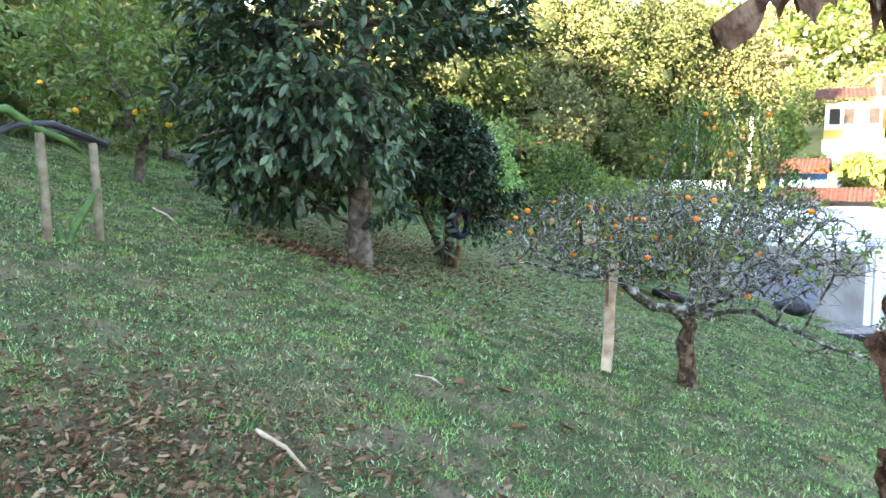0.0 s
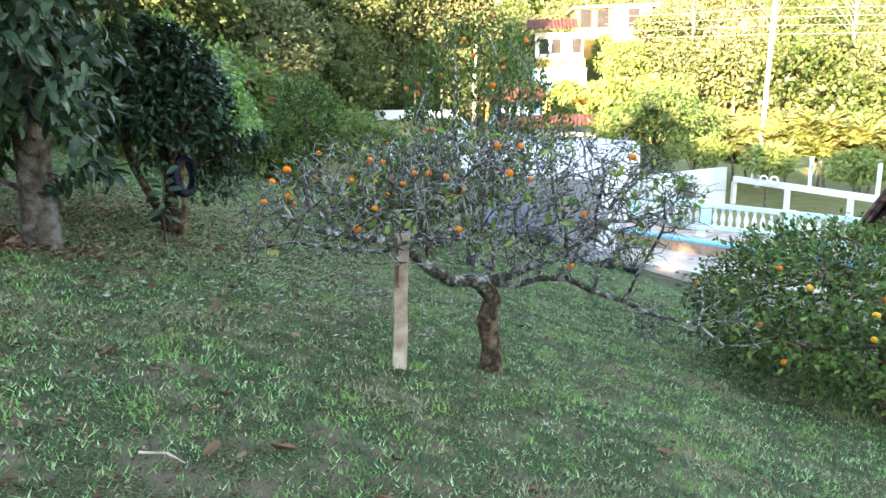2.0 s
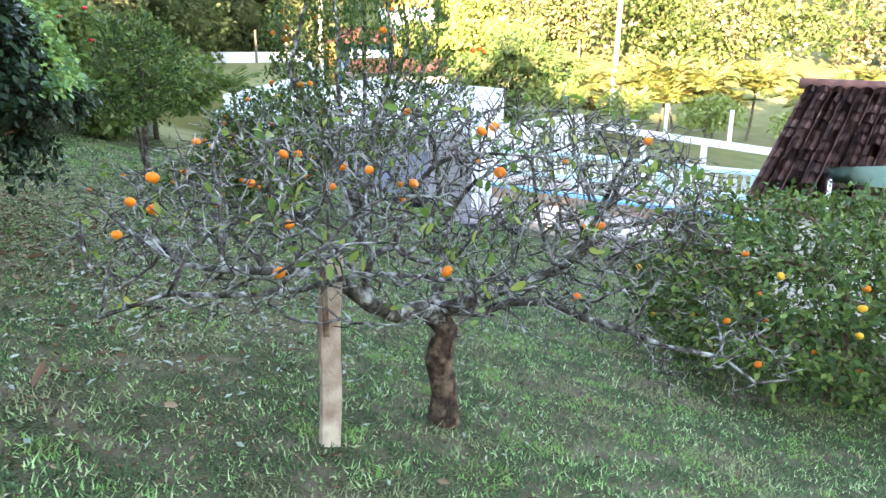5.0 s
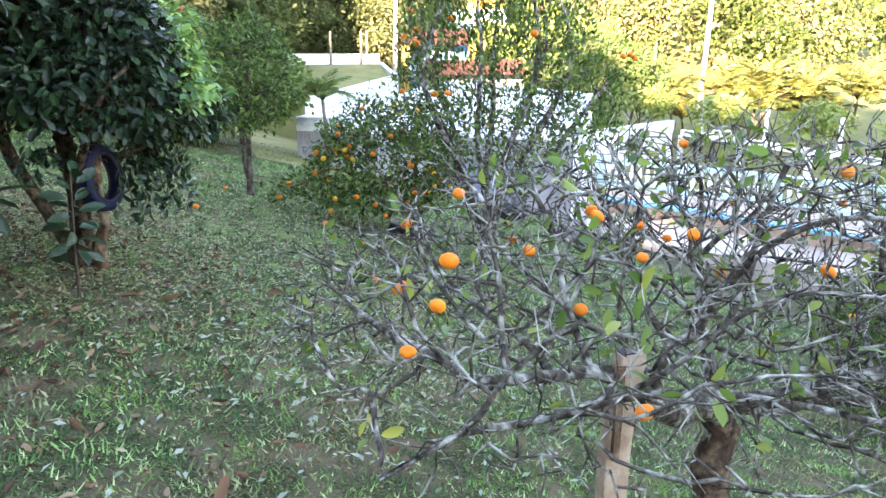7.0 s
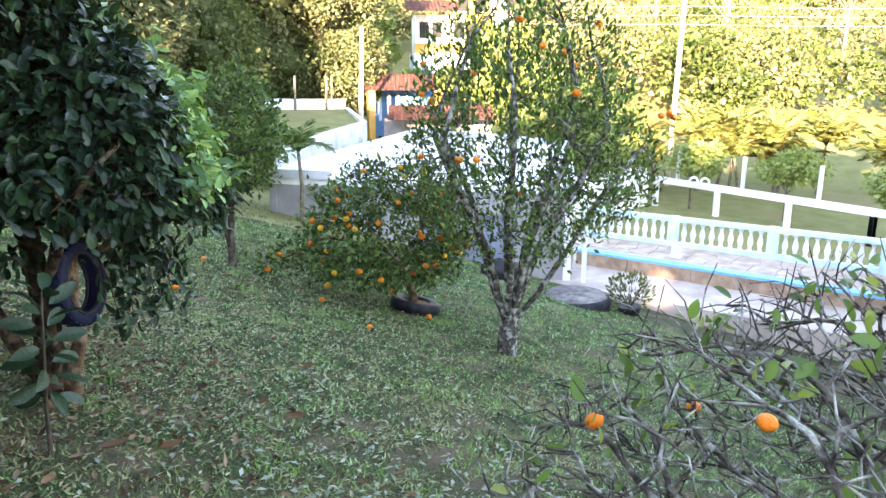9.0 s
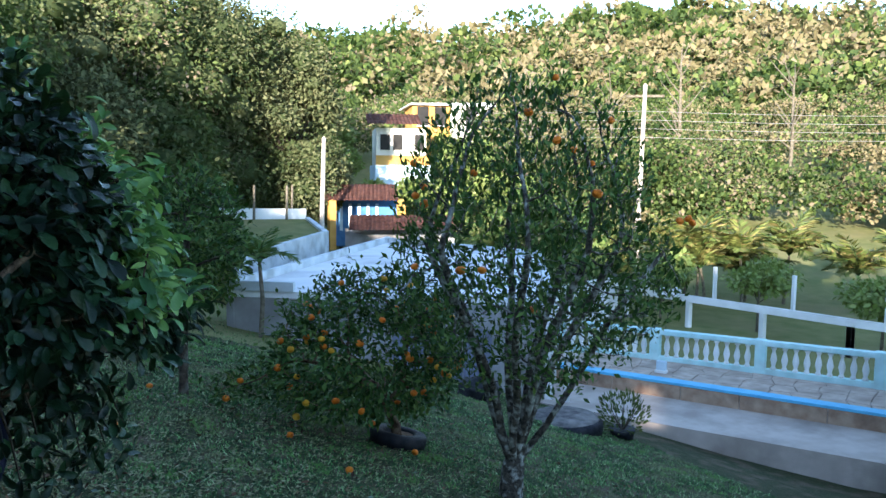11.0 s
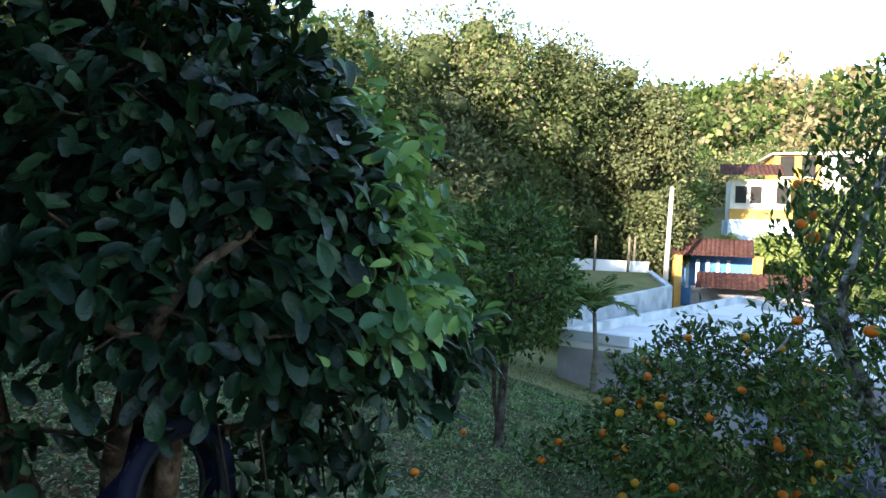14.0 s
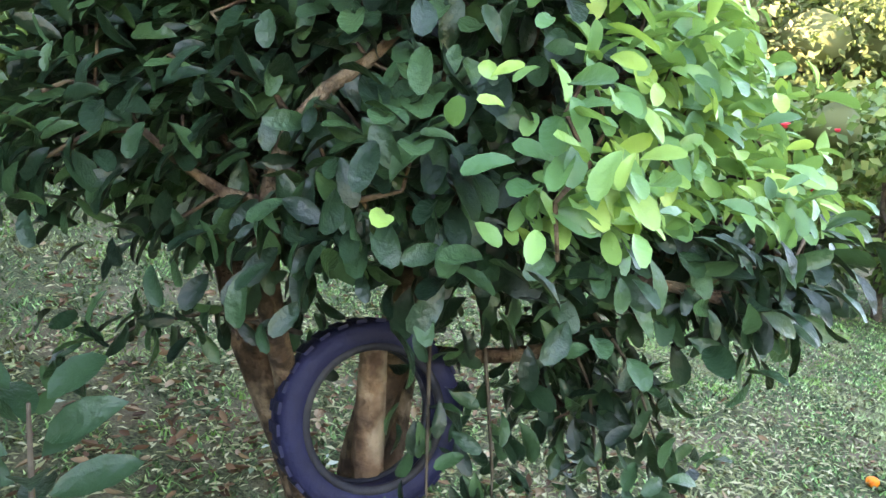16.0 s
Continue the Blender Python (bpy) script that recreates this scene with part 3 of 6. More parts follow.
def lobed_tree(name, label, base, top, radius, leaf, bark, count, size, lobes=9, trunk_r=0.14, flat=1.0, group="", clear=0.3, category="tree", lean=(0, 0)):
    """A tree seen from afar: trunk, forking limbs and an uneven crown of many small sprays."""
    base = np.array(base, float)
    t = thing(name, label, category, tuple(base), group)
    h = top - base[2]
    c0 = base + np.array([lean[0], lean[1], h * (1 + clear) / 2])
    half = h * (1 - clear) / 2 * flat
    L = c0 + ball_points(lobes, 0.55) * np.array([radius, radius, half]) * 0.72
    R = radius * (0.24 + 0.36 * rng.random(lobes))
    chains = [([base - (0, 0, 0.2), base + (0, 0, h * 0.15), (base + c0) / 2, c0 + (0, 0, half * 0.4)], [trunk_r * 1.25, trunk_r, trunk_r * 0.75, trunk_r * 0.3])]
    for p in L:
        s = base + (c0 - base) * (0.5 + 0.4 * rng.random())
        m = (s + p) / 2 + rng.normal(size=3) * 0.1 * radius
        chains.append(([s, m, p], [trunk_r * 0.4, trunk_r * 0.25, trunk_r * 0.08]))
    part("trunk", tubes(chains, 6), bark, t)
    w = R ** 2 / (R ** 2).sum()
    who = rng.choice(lobes, count, p=w)
    q = ball_points(count, 0.45)
    c = L[who] + q * R[who][:, None] * np.array([1, 1, 0.8]) * (0.85 + 0.35 * vnoise(q[:, 0] * 9 + who, q[:, 2] * 9, 1.0, 5)[:, None])
    d = unit(q + rng.normal(size=c.shape) * 0.7 + np.array([0, 0, -0.2]))
    up = unit(q + rng.normal(size=c.shape) * 0.5 + np.array([0, 0, 0.6]))
    s = size * (0.6 + 0.8 * rng.random(count))
    part("crown", leaves(c, d, up, s, s * 0.62), leaf, t, kind="stuff")
    # dark solid cores, so that gaps between the leaves look shaded
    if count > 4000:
        part("shade_core", clumps(L, np.stack([R, R, R * 0.8], -1) * 0.5), M["leaf_forest_dark"], t, kind="stuff")
    return t


# ---- the land ----
def axis_steps(near0, near1, fine, far0, far1):
    a = list(np.arange(near0, near1, fine))
    s, x = fine, near1
    while x < far1:
        a.append(x)
        s *= 1.18
        x += s
    a.append(far1)
    s, x = fine, near0
    lo = []
    while x > far0:
        s *= 1.18
        x -= s
        lo.append(max(x, far0))
    return np.array(lo[::-1] + a)


GX, GY = axis_steps(-8, 15, 0.22, -900, 1500), axis_steps(-3, 24, 0.22, -600, 2000)
gx, gy = np.meshgrid(GX, GY, indexing="ij")
gv = np.stack([gx, gy, height(gx, gy)], -1).reshape(-1, 3)
gi, gj = np.meshgrid(np.arange(len(GX) - 1), np.arange(len(GY) - 1), indexing="ij")
g00 = gi * len(GY) + gj
gt = np.concatenate([np.stack([g00, g00 + len(GY), g00 + len(GY) + 1], -1).reshape(-1, 3), np.stack([g00, g00 + len(GY) + 1, g00 + 1], -1).reshape(-1, 3)])
ground_me = smooth(fast_mesh("ground", gv, gt))
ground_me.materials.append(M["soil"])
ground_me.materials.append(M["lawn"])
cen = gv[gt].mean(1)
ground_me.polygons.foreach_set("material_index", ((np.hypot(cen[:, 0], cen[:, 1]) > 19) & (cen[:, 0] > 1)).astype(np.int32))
ground = tagged(new("ground", ground_me), "sloping shaded lawn with worn brown patches", kind="structure")

# ---- terrace, walk and balustrade ----
TERR_A, TERR_B = Vector((8.66, 18.64)), Vector((14.0, 10.05))
RAIL_A, RAIL_B = Vector((9.81, 20.04)), Vector((13.42, 14.79))
td = (TERR_B - TERR_A).normalized()
tn = Vector((-td.y, td.x)) if Vector((-td.y, td.x)).x > 0 else Vector((td.y, -td.x))
TERR_Z, WALK_Z = -2.3, -2.6
walk_slab = struct("pavement", prism([tuple(TERR_A - td * 6 - tn * 1.75), tuple(TERR_B + td * 3 - tn * 1.6), tuple(TERR_B + td * 3 + tn * 0.3), tuple(TERR_A - td * 6 + tn * 4)], -3.5, WALK_Z), M["concrete"], "worn concrete walkway below the lawn")
terrace = thing("terrace", "stone-paved pool terrace with a sky-blue edge", "terrace", (TERR_A.x, TERR_A.y, WALK_Z))
depth = (RAIL_A - TERR_A).dot(tn) + 0.25
part("slab", prism([tuple(TERR_A), tuple(TERR_B), tuple(TERR_B + tn * depth), tuple(TERR_A + tn * depth)], -3.4, TERR_Z - 0.03), M["concrete"], terrace)
part("coping", bar(TERR_A + tn * 0.13, TERR_B + tn * 0.13, 0.3, TERR_Z - 0.026, TERR_Z + 0.03, 0.008), M["blue"], terrace, "sky-blue painted coping")
p, run = TERR_A.copy(), 0.0
widths = [1.25, 1.4, 1.1, 1.5]
i = 0
while run < (TERR_B - TERR_A).length - 0.5:
    w = widths[i % 4]
    a = TERR_A + td * (run + 0.01)
    part("facing_tile", bar(a - tn * 0.014, a + td * (w - 0.02) - tn * 0.014, 0.028, WALK_Z - 0.02, TERR_Z - 0.03, 0.004), M["tile_wall"], terrace)
    run += w
    i += 1
part("end_edge", bar(TERR_A - td * 0.03 - tn * 0.03, TERR_A - td * 0.03 + tn * 0.25, 0.05, WALK_Z - 0.02, TERR_Z + 0.035, 0.005), M["white"], terrace)
pool_lamp = thing("floor_light", "small white and blue box light on the terrace edge", "light", (9.95, 16.95, TERR_Z))
lp = TERR_A + td * 2.05 + tn * 0.75
pool_lamp.location = (lp.x, lp.y, TERR_Z)
ORIGIN[pool_lamp.name] = Vector((lp.x, lp.y, TERR_Z))
part("foot", bar(lp - td * 0.12, lp + td * 0.12, 0.16, TERR_Z - 0.01, TERR_Z + 0.05, 0.008), M["white"], pool_lamp)
part("head", bar(lp - td * 0.1, lp + td * 0.1, 0.12, TERR_Z + 0.05, TERR_Z + 0.24, 0.012), M["paleblue"], pool_lamp)

BAL_ME = {}


def baluster_mesh():
    if not BAL_ME:
        bm = lathe([(0.055, 0), (0.055, 0.04), (0.035, 0.065), (0.05, 0.13), (0.068, 0.205), (0.055, 0.285), (0.032, 0.375), (0.034, 0.425), (0.055, 0.45), (0.055, 0.49)], (0, 0, 0), 10)
        me = bpy.data.meshes.new("baluster")
        bm.to_mesh(me)
        bm.free()
        me.materials.append(M["white"])
        BAL_ME[0] = me
    return BAL_ME[0]


def balustrade(a, b, z, bays, label, first=0.0):
    a, b = Vector(a), Vector(b)
    d = (b - a).normalized()
    length = (b - a).length
    t = thing("balustrade", label, "balustrade", (a.x, a.y, z))
    part("bottom_rail", bar(a, b, 0.16, z - 0.05, z + 0.09, 0.01), M["aqua"], t)
    part("top_rail", bar(a, b, 0.2, z + 0.58, z + 0.69, 0.015), M["aqua"], t, "aqua-painted top rail")
    edges = [length * k / bays for k in range(bays + 1)]
    for e in edges:
        p = a + d * e
        part("post", bar(p - d * 0.11, p + d * 0.11, 0.22, z - 0.05, z + 0.705, 0.012), M["aqua"], t)
    for e0, e1 in zip(edges, edges[1:]):
        n = int((e1 - e0 - 0.3) / 0.205)
        for k in range(n):
            p = a + d * (e0 + 0.15 + (e1 - e0 - 0.3) * (k + 0.5) / n)
            ob = new("baluster", baluster_mesh())
            ob.parent = t
            ob.location = Vector((p.x, p.y, z + 0.09)) - ORIGIN[t.name]
    return t


rd = (RAIL_B - RAIL_A).normalized()
balustrade(RAIL_A, RAIL_B + rd * 4.6, TERR_Z, 5, "aqua and white balustrade with turned white balusters")

# ---- the flat-roofed building ----
FL, FR, BR, BL = Vector((2.2, 21.4)), Vector((7.76, 17.45)), Vector((12.0, 24.3)), Vector((9.5, 30.6))
ROOF_Z = -0.62
building = thing("flat_roofed_building", "low building with a white flat roof slab and grey plaster walls", "building", (FL.x, FL.y, -3.2))
quad = [FL, FR, BR, BL]
part("roof_slab", prism([tuple(p) for p in quad], ROOF_Z - 0.14, ROOF_Z), M["roof_white"], building, "white painted flat roof slab")
for a, b, m_ in ((FL, FR, "plaster"), (FR, BR, "white"), (BR, BL, "white"), (BL, FL, "plaster")):
    d = (b - a).normalized()
    n_ = Vector((-d.y, d.x))
    inset = n_ * 0.09
    if a is FL:
        L = (b - a).length
        for s0, s1, zb in ((0.0, 0.52, -3.2), (0.82, 1.0, -3.2)):
            part("wall", bar(a + inset + d * L * s0, a + inset + d * L * s1, 0.16, zb, ROOF_Z - 0.14), M[m_], building)
        part("lintel", bar(a + inset + d * L * 0.52, a + inset + d * L * 0.82, 0.16, -1.25, ROOF_Z - 0.14), M[m_], building)
        gd = part("garage_door", bar(a + inset * 1.6 + d * L * 0.52, a + inset * 1.6 + d * L * 0.82, 0.05, -2.9, -1.25), M["door"], building, "bluish grey metal door")
        for k in range(7):
            part("rib", bar(a + inset * 1.6 - n_ * 0.035 + d * L * (0.54 + 0.04 * k), a + inset * 1.6 - n_ * 0.035 + d * L * (0.546 + 0.04 * k), 0.03, -2.88, -1.28), M["door"], gd)
    elif a is FR:
        L = (b - a).length
        part("wall", bar(a + inset, a + inset + d * L * 0.72, 0.16, -3.2, ROOF_Z - 0.14), M[m_], building)
        part("lintel", bar(a + inset + d * L * 0.72, a + inset + d * L * 0.95, 0.16, -1.1, ROOF_Z - 0.14), M[m_], building)
        part("column", bar(a + inset + d * L * 0.95, b + inset, 0.2, -3.2, ROOF_Z - 0.14), M[m_], building)
        # near-black sheet standing in for the shade inside the opening
        part("opening_shade", bar(a + n_ * 1.6 + d * L * 0.6, b + n_ * 1.6, 0.12, -3.2, ROOF_Z - 0.14), M["dark"], building)
    else:
        part("wall", bar(a + inset, b + inset, 0.16, -3.2, ROOF_Z - 0.14), M[m_], building)
    if a is not FL:
        part("parapet", bar(a + n_ * 0.08, b + n_ * 0.08, 0.15, ROOF_Z, ROOF_Z + (0.2 if a is BL else 0.17), 0.01), M["bluewhite"], building, "weathered bluish parapet")
part("corner_parapet", bar(FL + (FR - FL).normalized() * 0.16, FL + (FR - FL).normalized() * 1.5, 0.15, ROOF_Z, ROOF_Z + 0.2, 0.01), M["bluewhite"], building)
for k, (ox, oy) in enumerate(((0, 0), (0.42, 0.15), (0.2, 0.1), (0.75, -0.15))):
    b0 = Vector((9.3 + ox, 28.3 + oy))
    bl = thing("concrete_block", "grey hollow concrete block stacked on the flat roof", "block", (b0.x, b0.y, ROOF_Z + (0.2 if k == 2 else 0)), "blocks on the roof")
    zz = ROOF_Z + (0.2 if k == 2 else 0)
    part("block", bar(b0, b0 + Vector((0.36, 0.1)), 0.22, zz, zz + 0.198, 0.012), M["grey_block"], bl)
white_post = thing("white_post", "slim white steel post beside the building corner", "post", (7.95, 17.3, WALK_Z))
part("shaft", bar((7.9, 17.28), (7.98, 17.22), 0.08, WALK_Z - 0.05, -1.0), M["white"], white_post)

# ---- walls and fence across the yard ----
flower_wall = struct("wall_garden", bar((12.4, 25.0), (16.6, 26.4), 0.2, -3.4, -1.75), M["white"], "white garden wall")
plot = [(4.0, 26.9), (7.66, 32.2), (8.2, 36.6), (2.0, 38.0), (-1.0, 30.0)]
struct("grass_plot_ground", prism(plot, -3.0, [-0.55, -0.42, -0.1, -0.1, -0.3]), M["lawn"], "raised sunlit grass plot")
struct("wall_retaining", bar((3.2, 25.75), (7.72, 32.28), 0.2, -3.0, (-0.42, -0.3)), M["bluewhite"], "weathered bluish white retaining wall")
struct("wall_plot_end", bar((7.75, 32.2), (8.3, 36.6), 0.2, -3.0, (-0.3, -0.02)), M["bluewhite"], "weathered retaining wall")
struct("wall_plot_back", bar((2.0, 38.2), (8.3, 36.8), 0.22, -1.0, (0.4, 0.32)), M["white"], "low white boundary wall")

FENCE = [Vector((16.9, 26.2)), Vector((18.6, 18.8)), Vector((21.0, 9.0))]
fence = thing("beam_fence", "white concrete fence of posts and one long beam", "fence", (16.9, 26.2, -3.2))
for a, b in zip(FENCE, FENCE[1:]):
    part("beam", bar(a, b, 0.16, -2.3, -2.08, 0.01), M["white"], fence)
    n = int((b - a).length / 2.0)
    for k in range(n + 1):
        p = a + (b - a) * k / max(1, n)
        part("post", prism([(p.x - 0.08, p.y - 0.08), (p.x + 0.08, p.y - 0.08), (p.x + 0.08, p.y + 0.08), (p.x - 0.08, p.y + 0.08)], -3.35, -2.3, 0.008), M["white"], fence)
        q = p + (b - a).normalized() * 0.9
        part("upper_post", prism([(q.x - 0.05, q.y - 0.05), (q.x + 0.05, q.y - 0.05), (q.x + 0.05, q.y + 0.05), (q.x - 0.05, q.y + 0.05)], -2.08, -1.05, 0.006), M["white"], fence)
fd = (FENCE[2] - FENCE[1]).normalized()
q = FENCE[1] + fd * 3.1
for sgn in (-1, 1):
    part("brace", tubes([([(q.x, q.y, -1.35), (q.x + sgn * fd.x * 0.75, q.y + sgn * fd.y * 0.75, -2.1)], [0.04, 0.04])]), M["white"], fence)


# ---- tiled house beside the lawn ----
RT, RL = Vector((11.6, 11.9, 0.62)), Vector((9.0, 10.45, -0.82))
ridge_d = Vector((RT.y - RL.y, RL.x - RT.x, 0.0)).normalized()
slope_v = (RL - RT) - ridge_d * (RL - RT).dot(ridge_d)
tile_house = thing("tiled_house", "house with a worn terracotta tile roof beside the terrace", "house", (11.0, 9.5, -3.0))
fall = slope_v.normalized()
Lr = slope_v.length
up_n = ridge_d.cross(fall)
up_n = up_n if up_n.z > 0 else -up_n
roof_bm = bmesh.new()
cs = [RT, RT + ridge_d * 7, RT + ridge_d * 7 + fall * Lr, RT + fall * Lr]
lo = [roof_bm.verts.new(c - up_n * 0.14) for c in cs]
hi = [roof_bm.verts.new(c - up_n * 0.03) for c in cs]
roof_bm.faces.new(lo)
roof_bm.faces.new(hi[::-1])
for k in range(4):
    roof_bm.faces.new((lo[k], hi[k], hi[(k + 1) % 4], lo[(k + 1) % 4]))
bmesh.ops.recalc_face_normals(roof_bm, faces=roof_bm.faces)
roof_part = part("roof", roof_bm, M["terracotta"], tile_house)
bk = Vector((-fall.x, -fall.y, fall.z))
bk_bm = bmesh.new()
cs = [RT, RT + ridge_d * 7, RT + ridge_d * 7 + bk * Lr, RT + bk * Lr]
lo = [bk_bm.verts.new(c - Vector((0, 0, 0.12))) for c in cs]
hi = [bk_bm.verts.new(c) for c in cs]
bk_bm.faces.new(lo)
bk_bm.faces.new(hi[::-1])
for k in range(4):
    bk_bm.faces.new((lo[k], hi[k], hi[(k + 1) % 4], lo[(k + 1) % 4]))
bmesh.ops.recalc_face_normals(bk_bm, faces=bk_bm.faces)
part("back_roof", bk_bm, M["terracotta"], tile_house)
W0, W1 = RT + fall * (Lr - 0.5) + ridge_d * 0.4, RT + ridge_d * 6.6 + fall * (Lr - 0.5)
W2, W3 = RT + ridge_d * 6.6 + bk * (Lr - 0.5), RT + bk * (Lr - 0.5) + ridge_d * 0.4
for a, b in ((W0, W1), (W1, W2), (W2, W3), (W3, W0)):
    part("wall", bar(a, b, 0.16, -3.3, W0.z - 0.12), M["cream"], tile_house)

awning = thing("awning", "pale green canvas awning stretched at the house eave", "awning", (7.2, 7.3, -2.5))
aw = bmesh.new()
A0, A1 = Vector((7.45, 7.75, 0.0)), Vector((9.9, 5.0, 0.28))
rows_ = []
for k in range(9):
    f = k / 8
    p = A0.lerp(A1, f)
    sag = 0.14 * math.sin(math.pi * f)
    rows_.append([aw.verts.new(p + Vector((0, 0, -sag))), aw.verts.new(p + Vector((0.5, 0.5, 0.34 - 0.3 * (1 - f) - sag * 0.4)))])
for r0, r1 in zip(rows_, rows_[1:]):
    aw.faces.new((r0[0], r1[0], r1[1], r0[1])).smooth = True
bmesh.ops.solidify(aw, geom=aw.faces[:], thickness=0.012)
part("canvas", aw, M["awning"], awning)
for p in (A0 + Vector((0.03, 0.03, 0)), A1):
    part("pole", tubes([([(p.x, p.y, -3.2), (p.x, p.y, p.z)], [0.025, 0.025])]), M["white"], awning)


# ---- far buildings ----
def tiled_slope(name, a, b, drop, run_dir, length, parent, cols=30):
    """A slope of rounded tile ridges between a and b, falling along run_dir."""
    a, b, r = Vector(a), Vector(b), Vector((*run_dir, 0)).normalized()
    f = (r * length + Vector((0, 0, -drop)))
    u = (b - a)
    n_ = u.cross(f).normalized()
    n_ = n_ if n_.z > 0 else -n_
    bm = bmesh.new()
    k = cols * 4
    rows = []
    for s in range(7):
        row = []
        for i in range(k + 1):
            h = 0.05 * abs(math.sin(math.pi * i / 4)) + 0.02 * (s % 2)
            row.append(bm.verts.new(a + u * i / k + f * s / 6 + n_ * h))
        rows.append(row)
    for r0, r1 in zip(rows, rows[1:]):
        for i in range(k):
            bm.faces.new((r0[i], r0[i + 1], r1[i + 1], r1[i]))
    bmesh.ops.solidify(bm, geom=bm.faces[:], thickness=0.06)
    return part(name, bm, M["terracotta"], parent)


kiosk = thing("garden_kiosk", "small kiosk with terracotta roof, orange posts and blue wall", "kiosk", (12, 39.5, -1.2))
tiled_slope("roof", (10.6, 41.3, 1.3), (13.9, 40.1, 1.3), 0.75, (-0.35, -0.93), 1.6, kiosk, 18)
tiled_slope("back_roof", (13.9, 40.1, 1.3), (10.6, 41.3, 1.3), 0.75, (0.35, 0.93), 1.6, kiosk, 18)
tiled_slope("lower_roof", (11.0, 38.9, -0.12), (15.6, 37.2, -0.12), 0.6, (-0.35, -0.93), 1.5, kiosk, 24)
for x, y in ((10.45, 39.9), (13.55, 38.75), (11.05, 41.9), (14.2, 40.7)):
    part("post", prism([(x - 0.16, y - 0.16), (x + 0.16, y - 0.16), (x + 0.16, y + 0.16), (x - 0.16, y + 0.16)], -1.8, 0.62), M["yellow"], kiosk)
part("back_wall", bar((10.9, 41.6), (14.1, 40.45), 0.12, -1.8, 0.55), M["blue_wall"], kiosk, "deep blue back wall")
for k in range(5):
    px = 11.3 + 0.42 * k
    part("white_slat", bar((px, 41.3 - 0.36 * 0.42 * k), (px + 0.14, 41.25 - 0.36 * 0.42 * k), 0.04, -1.0, 0.35), M["paleblue"], kiosk)
part("low_wall", bar((10.9, 39.3), (15.8, 37.5), 0.15, -1.9, -0.75), M["plaster"], kiosk)

house = thing("hillside_house", "two-storey orange and white house with terracotta roof on the hillside", "house", (19, 51, 0))
part("base_wall", prism([(16.1, 48.9), (19.4, 47.9), (20.7, 52.2), (17.4, 53.2)], -1.5, 2.4), M["paleblue"], house, "pale blue lower wall")
part("storey", prism([(16.3, 49.2), (19.3, 48.3), (20.5, 52.0), (17.5, 53.0)], 2.4, 4.7), M["cream"], house)
part("orange_band", bar((16.2, 49.0), (19.35, 48.05), 0.12, 2.4, 3.0), M["yellow"], house, "orange balcony parapet")
tiled_slope("porch_roof", (16.0, 50.3, 5.6), (19.2, 49.3, 5.6), 0.75, (-0.28, -0.95), 1.9, house, 14)
for x, y in ((16.55, 49.1), (17.3, 48.87), (18.6, 48.48)):
    part("window", bar((x, y), (x + 0.55, y - 0.17), 0.1, 3.35, 4.3), M["dark"], house)
part("upper_storey", prism([(21.0, 54.3), (23.6, 53.5), (24.8, 57.5), (22.2, 58.4)], 3.0, 6.7), M["yellow"], house)
part("white_gable", prism([(23.6, 53.4), (26.2, 52.6), (26.3, 53.1), (23.7, 53.9)], 3.0, 6.7), M["cream"], house)
part("upper_roof", prism([(20.7, 54.0), (26.6, 52.2), (27.8, 57.4), (22.0, 59.0)], 6.7, [6.8, 6.95, 6.95, 6.8]), M["roof_white"], house)
for x, y in ((21.3, 54.1), (22.5, 53.75), (24.6, 53.05)):
    w = part("window", bar((x, y), (x + 0.75, y - 0.22), 0.12, 5.3, 6.6), M["dark"], house)
    part("sill", bar((x - 0.05, y - 0.05), (x + 0.82, y - 0.3), 0.16, 5.2, 5.3), M["white"], w)


# ---- poles and wires ----
def pole(base, top, r, label):
    t = thing("utility_pole", label, "pole", base)
    part("shaft", tubes([([base, top], [r, r * 0.75])], 10), M["pole"], t)
    return t


pole2 = pole((9.25, 37.7, -1.2), (9.4, 37.7, 3.4), 0.12, "leaning weathered concrete pole beside the grass plot")
pole1 = pole((20.2, 29.6, -3.2), (20.35, 29.5, 5.5), 0.11, "slender concrete utility pole carrying wires")
part("crossarm", bar((19.7, 29.9), (21.0, 29.1), 0.08, 5.0, 5.1), M["wood_grey"], pole1)
for k in range(4):
    w = thing("power_line", "thin sagging overhead wire", "wire", (20.3, 29.5, 4.2 + 0.3 * k), "overhead wires")
    z0 = 3.4 + 0.35 * k
    pts = [(20.3 + s_ * (0.45 if s_ < 0 else 1.0), 29.5 - s_ * (0.9 if s_ < 0 else 0.35), z0 + 0.0016 * s_ ** 2 - 0.02 * s_) for s_ in np.linspace(-9, 42, 24)]
    part("strand", tubes([(pts, [0.009] * 24)], 4), M["wire"], w)
for k, (x, y, z) in enumerate(((6.1, 36.9, 2.1), (7.4, 36.6, 2.0), (8.1, 38.4, 2.4))):
    t = thing("fence_post", "thin weathered wooden boundary post", "post", (x, y, -0.6), "boundary posts")
    part("shaft", tubes([([(x, y, -0.6), (x + 0.04, y, 1.3)], [0.06, 0.05])], 6), M["wood_grey"], t)


# ---- the bare orange tree with its prop ----
gz = ground_z
cz = gz(1.66, 5.515)
CB = np.array([1.66, 5.515, cz])
fork = CB + (-0.02, 0.02, 0.72)
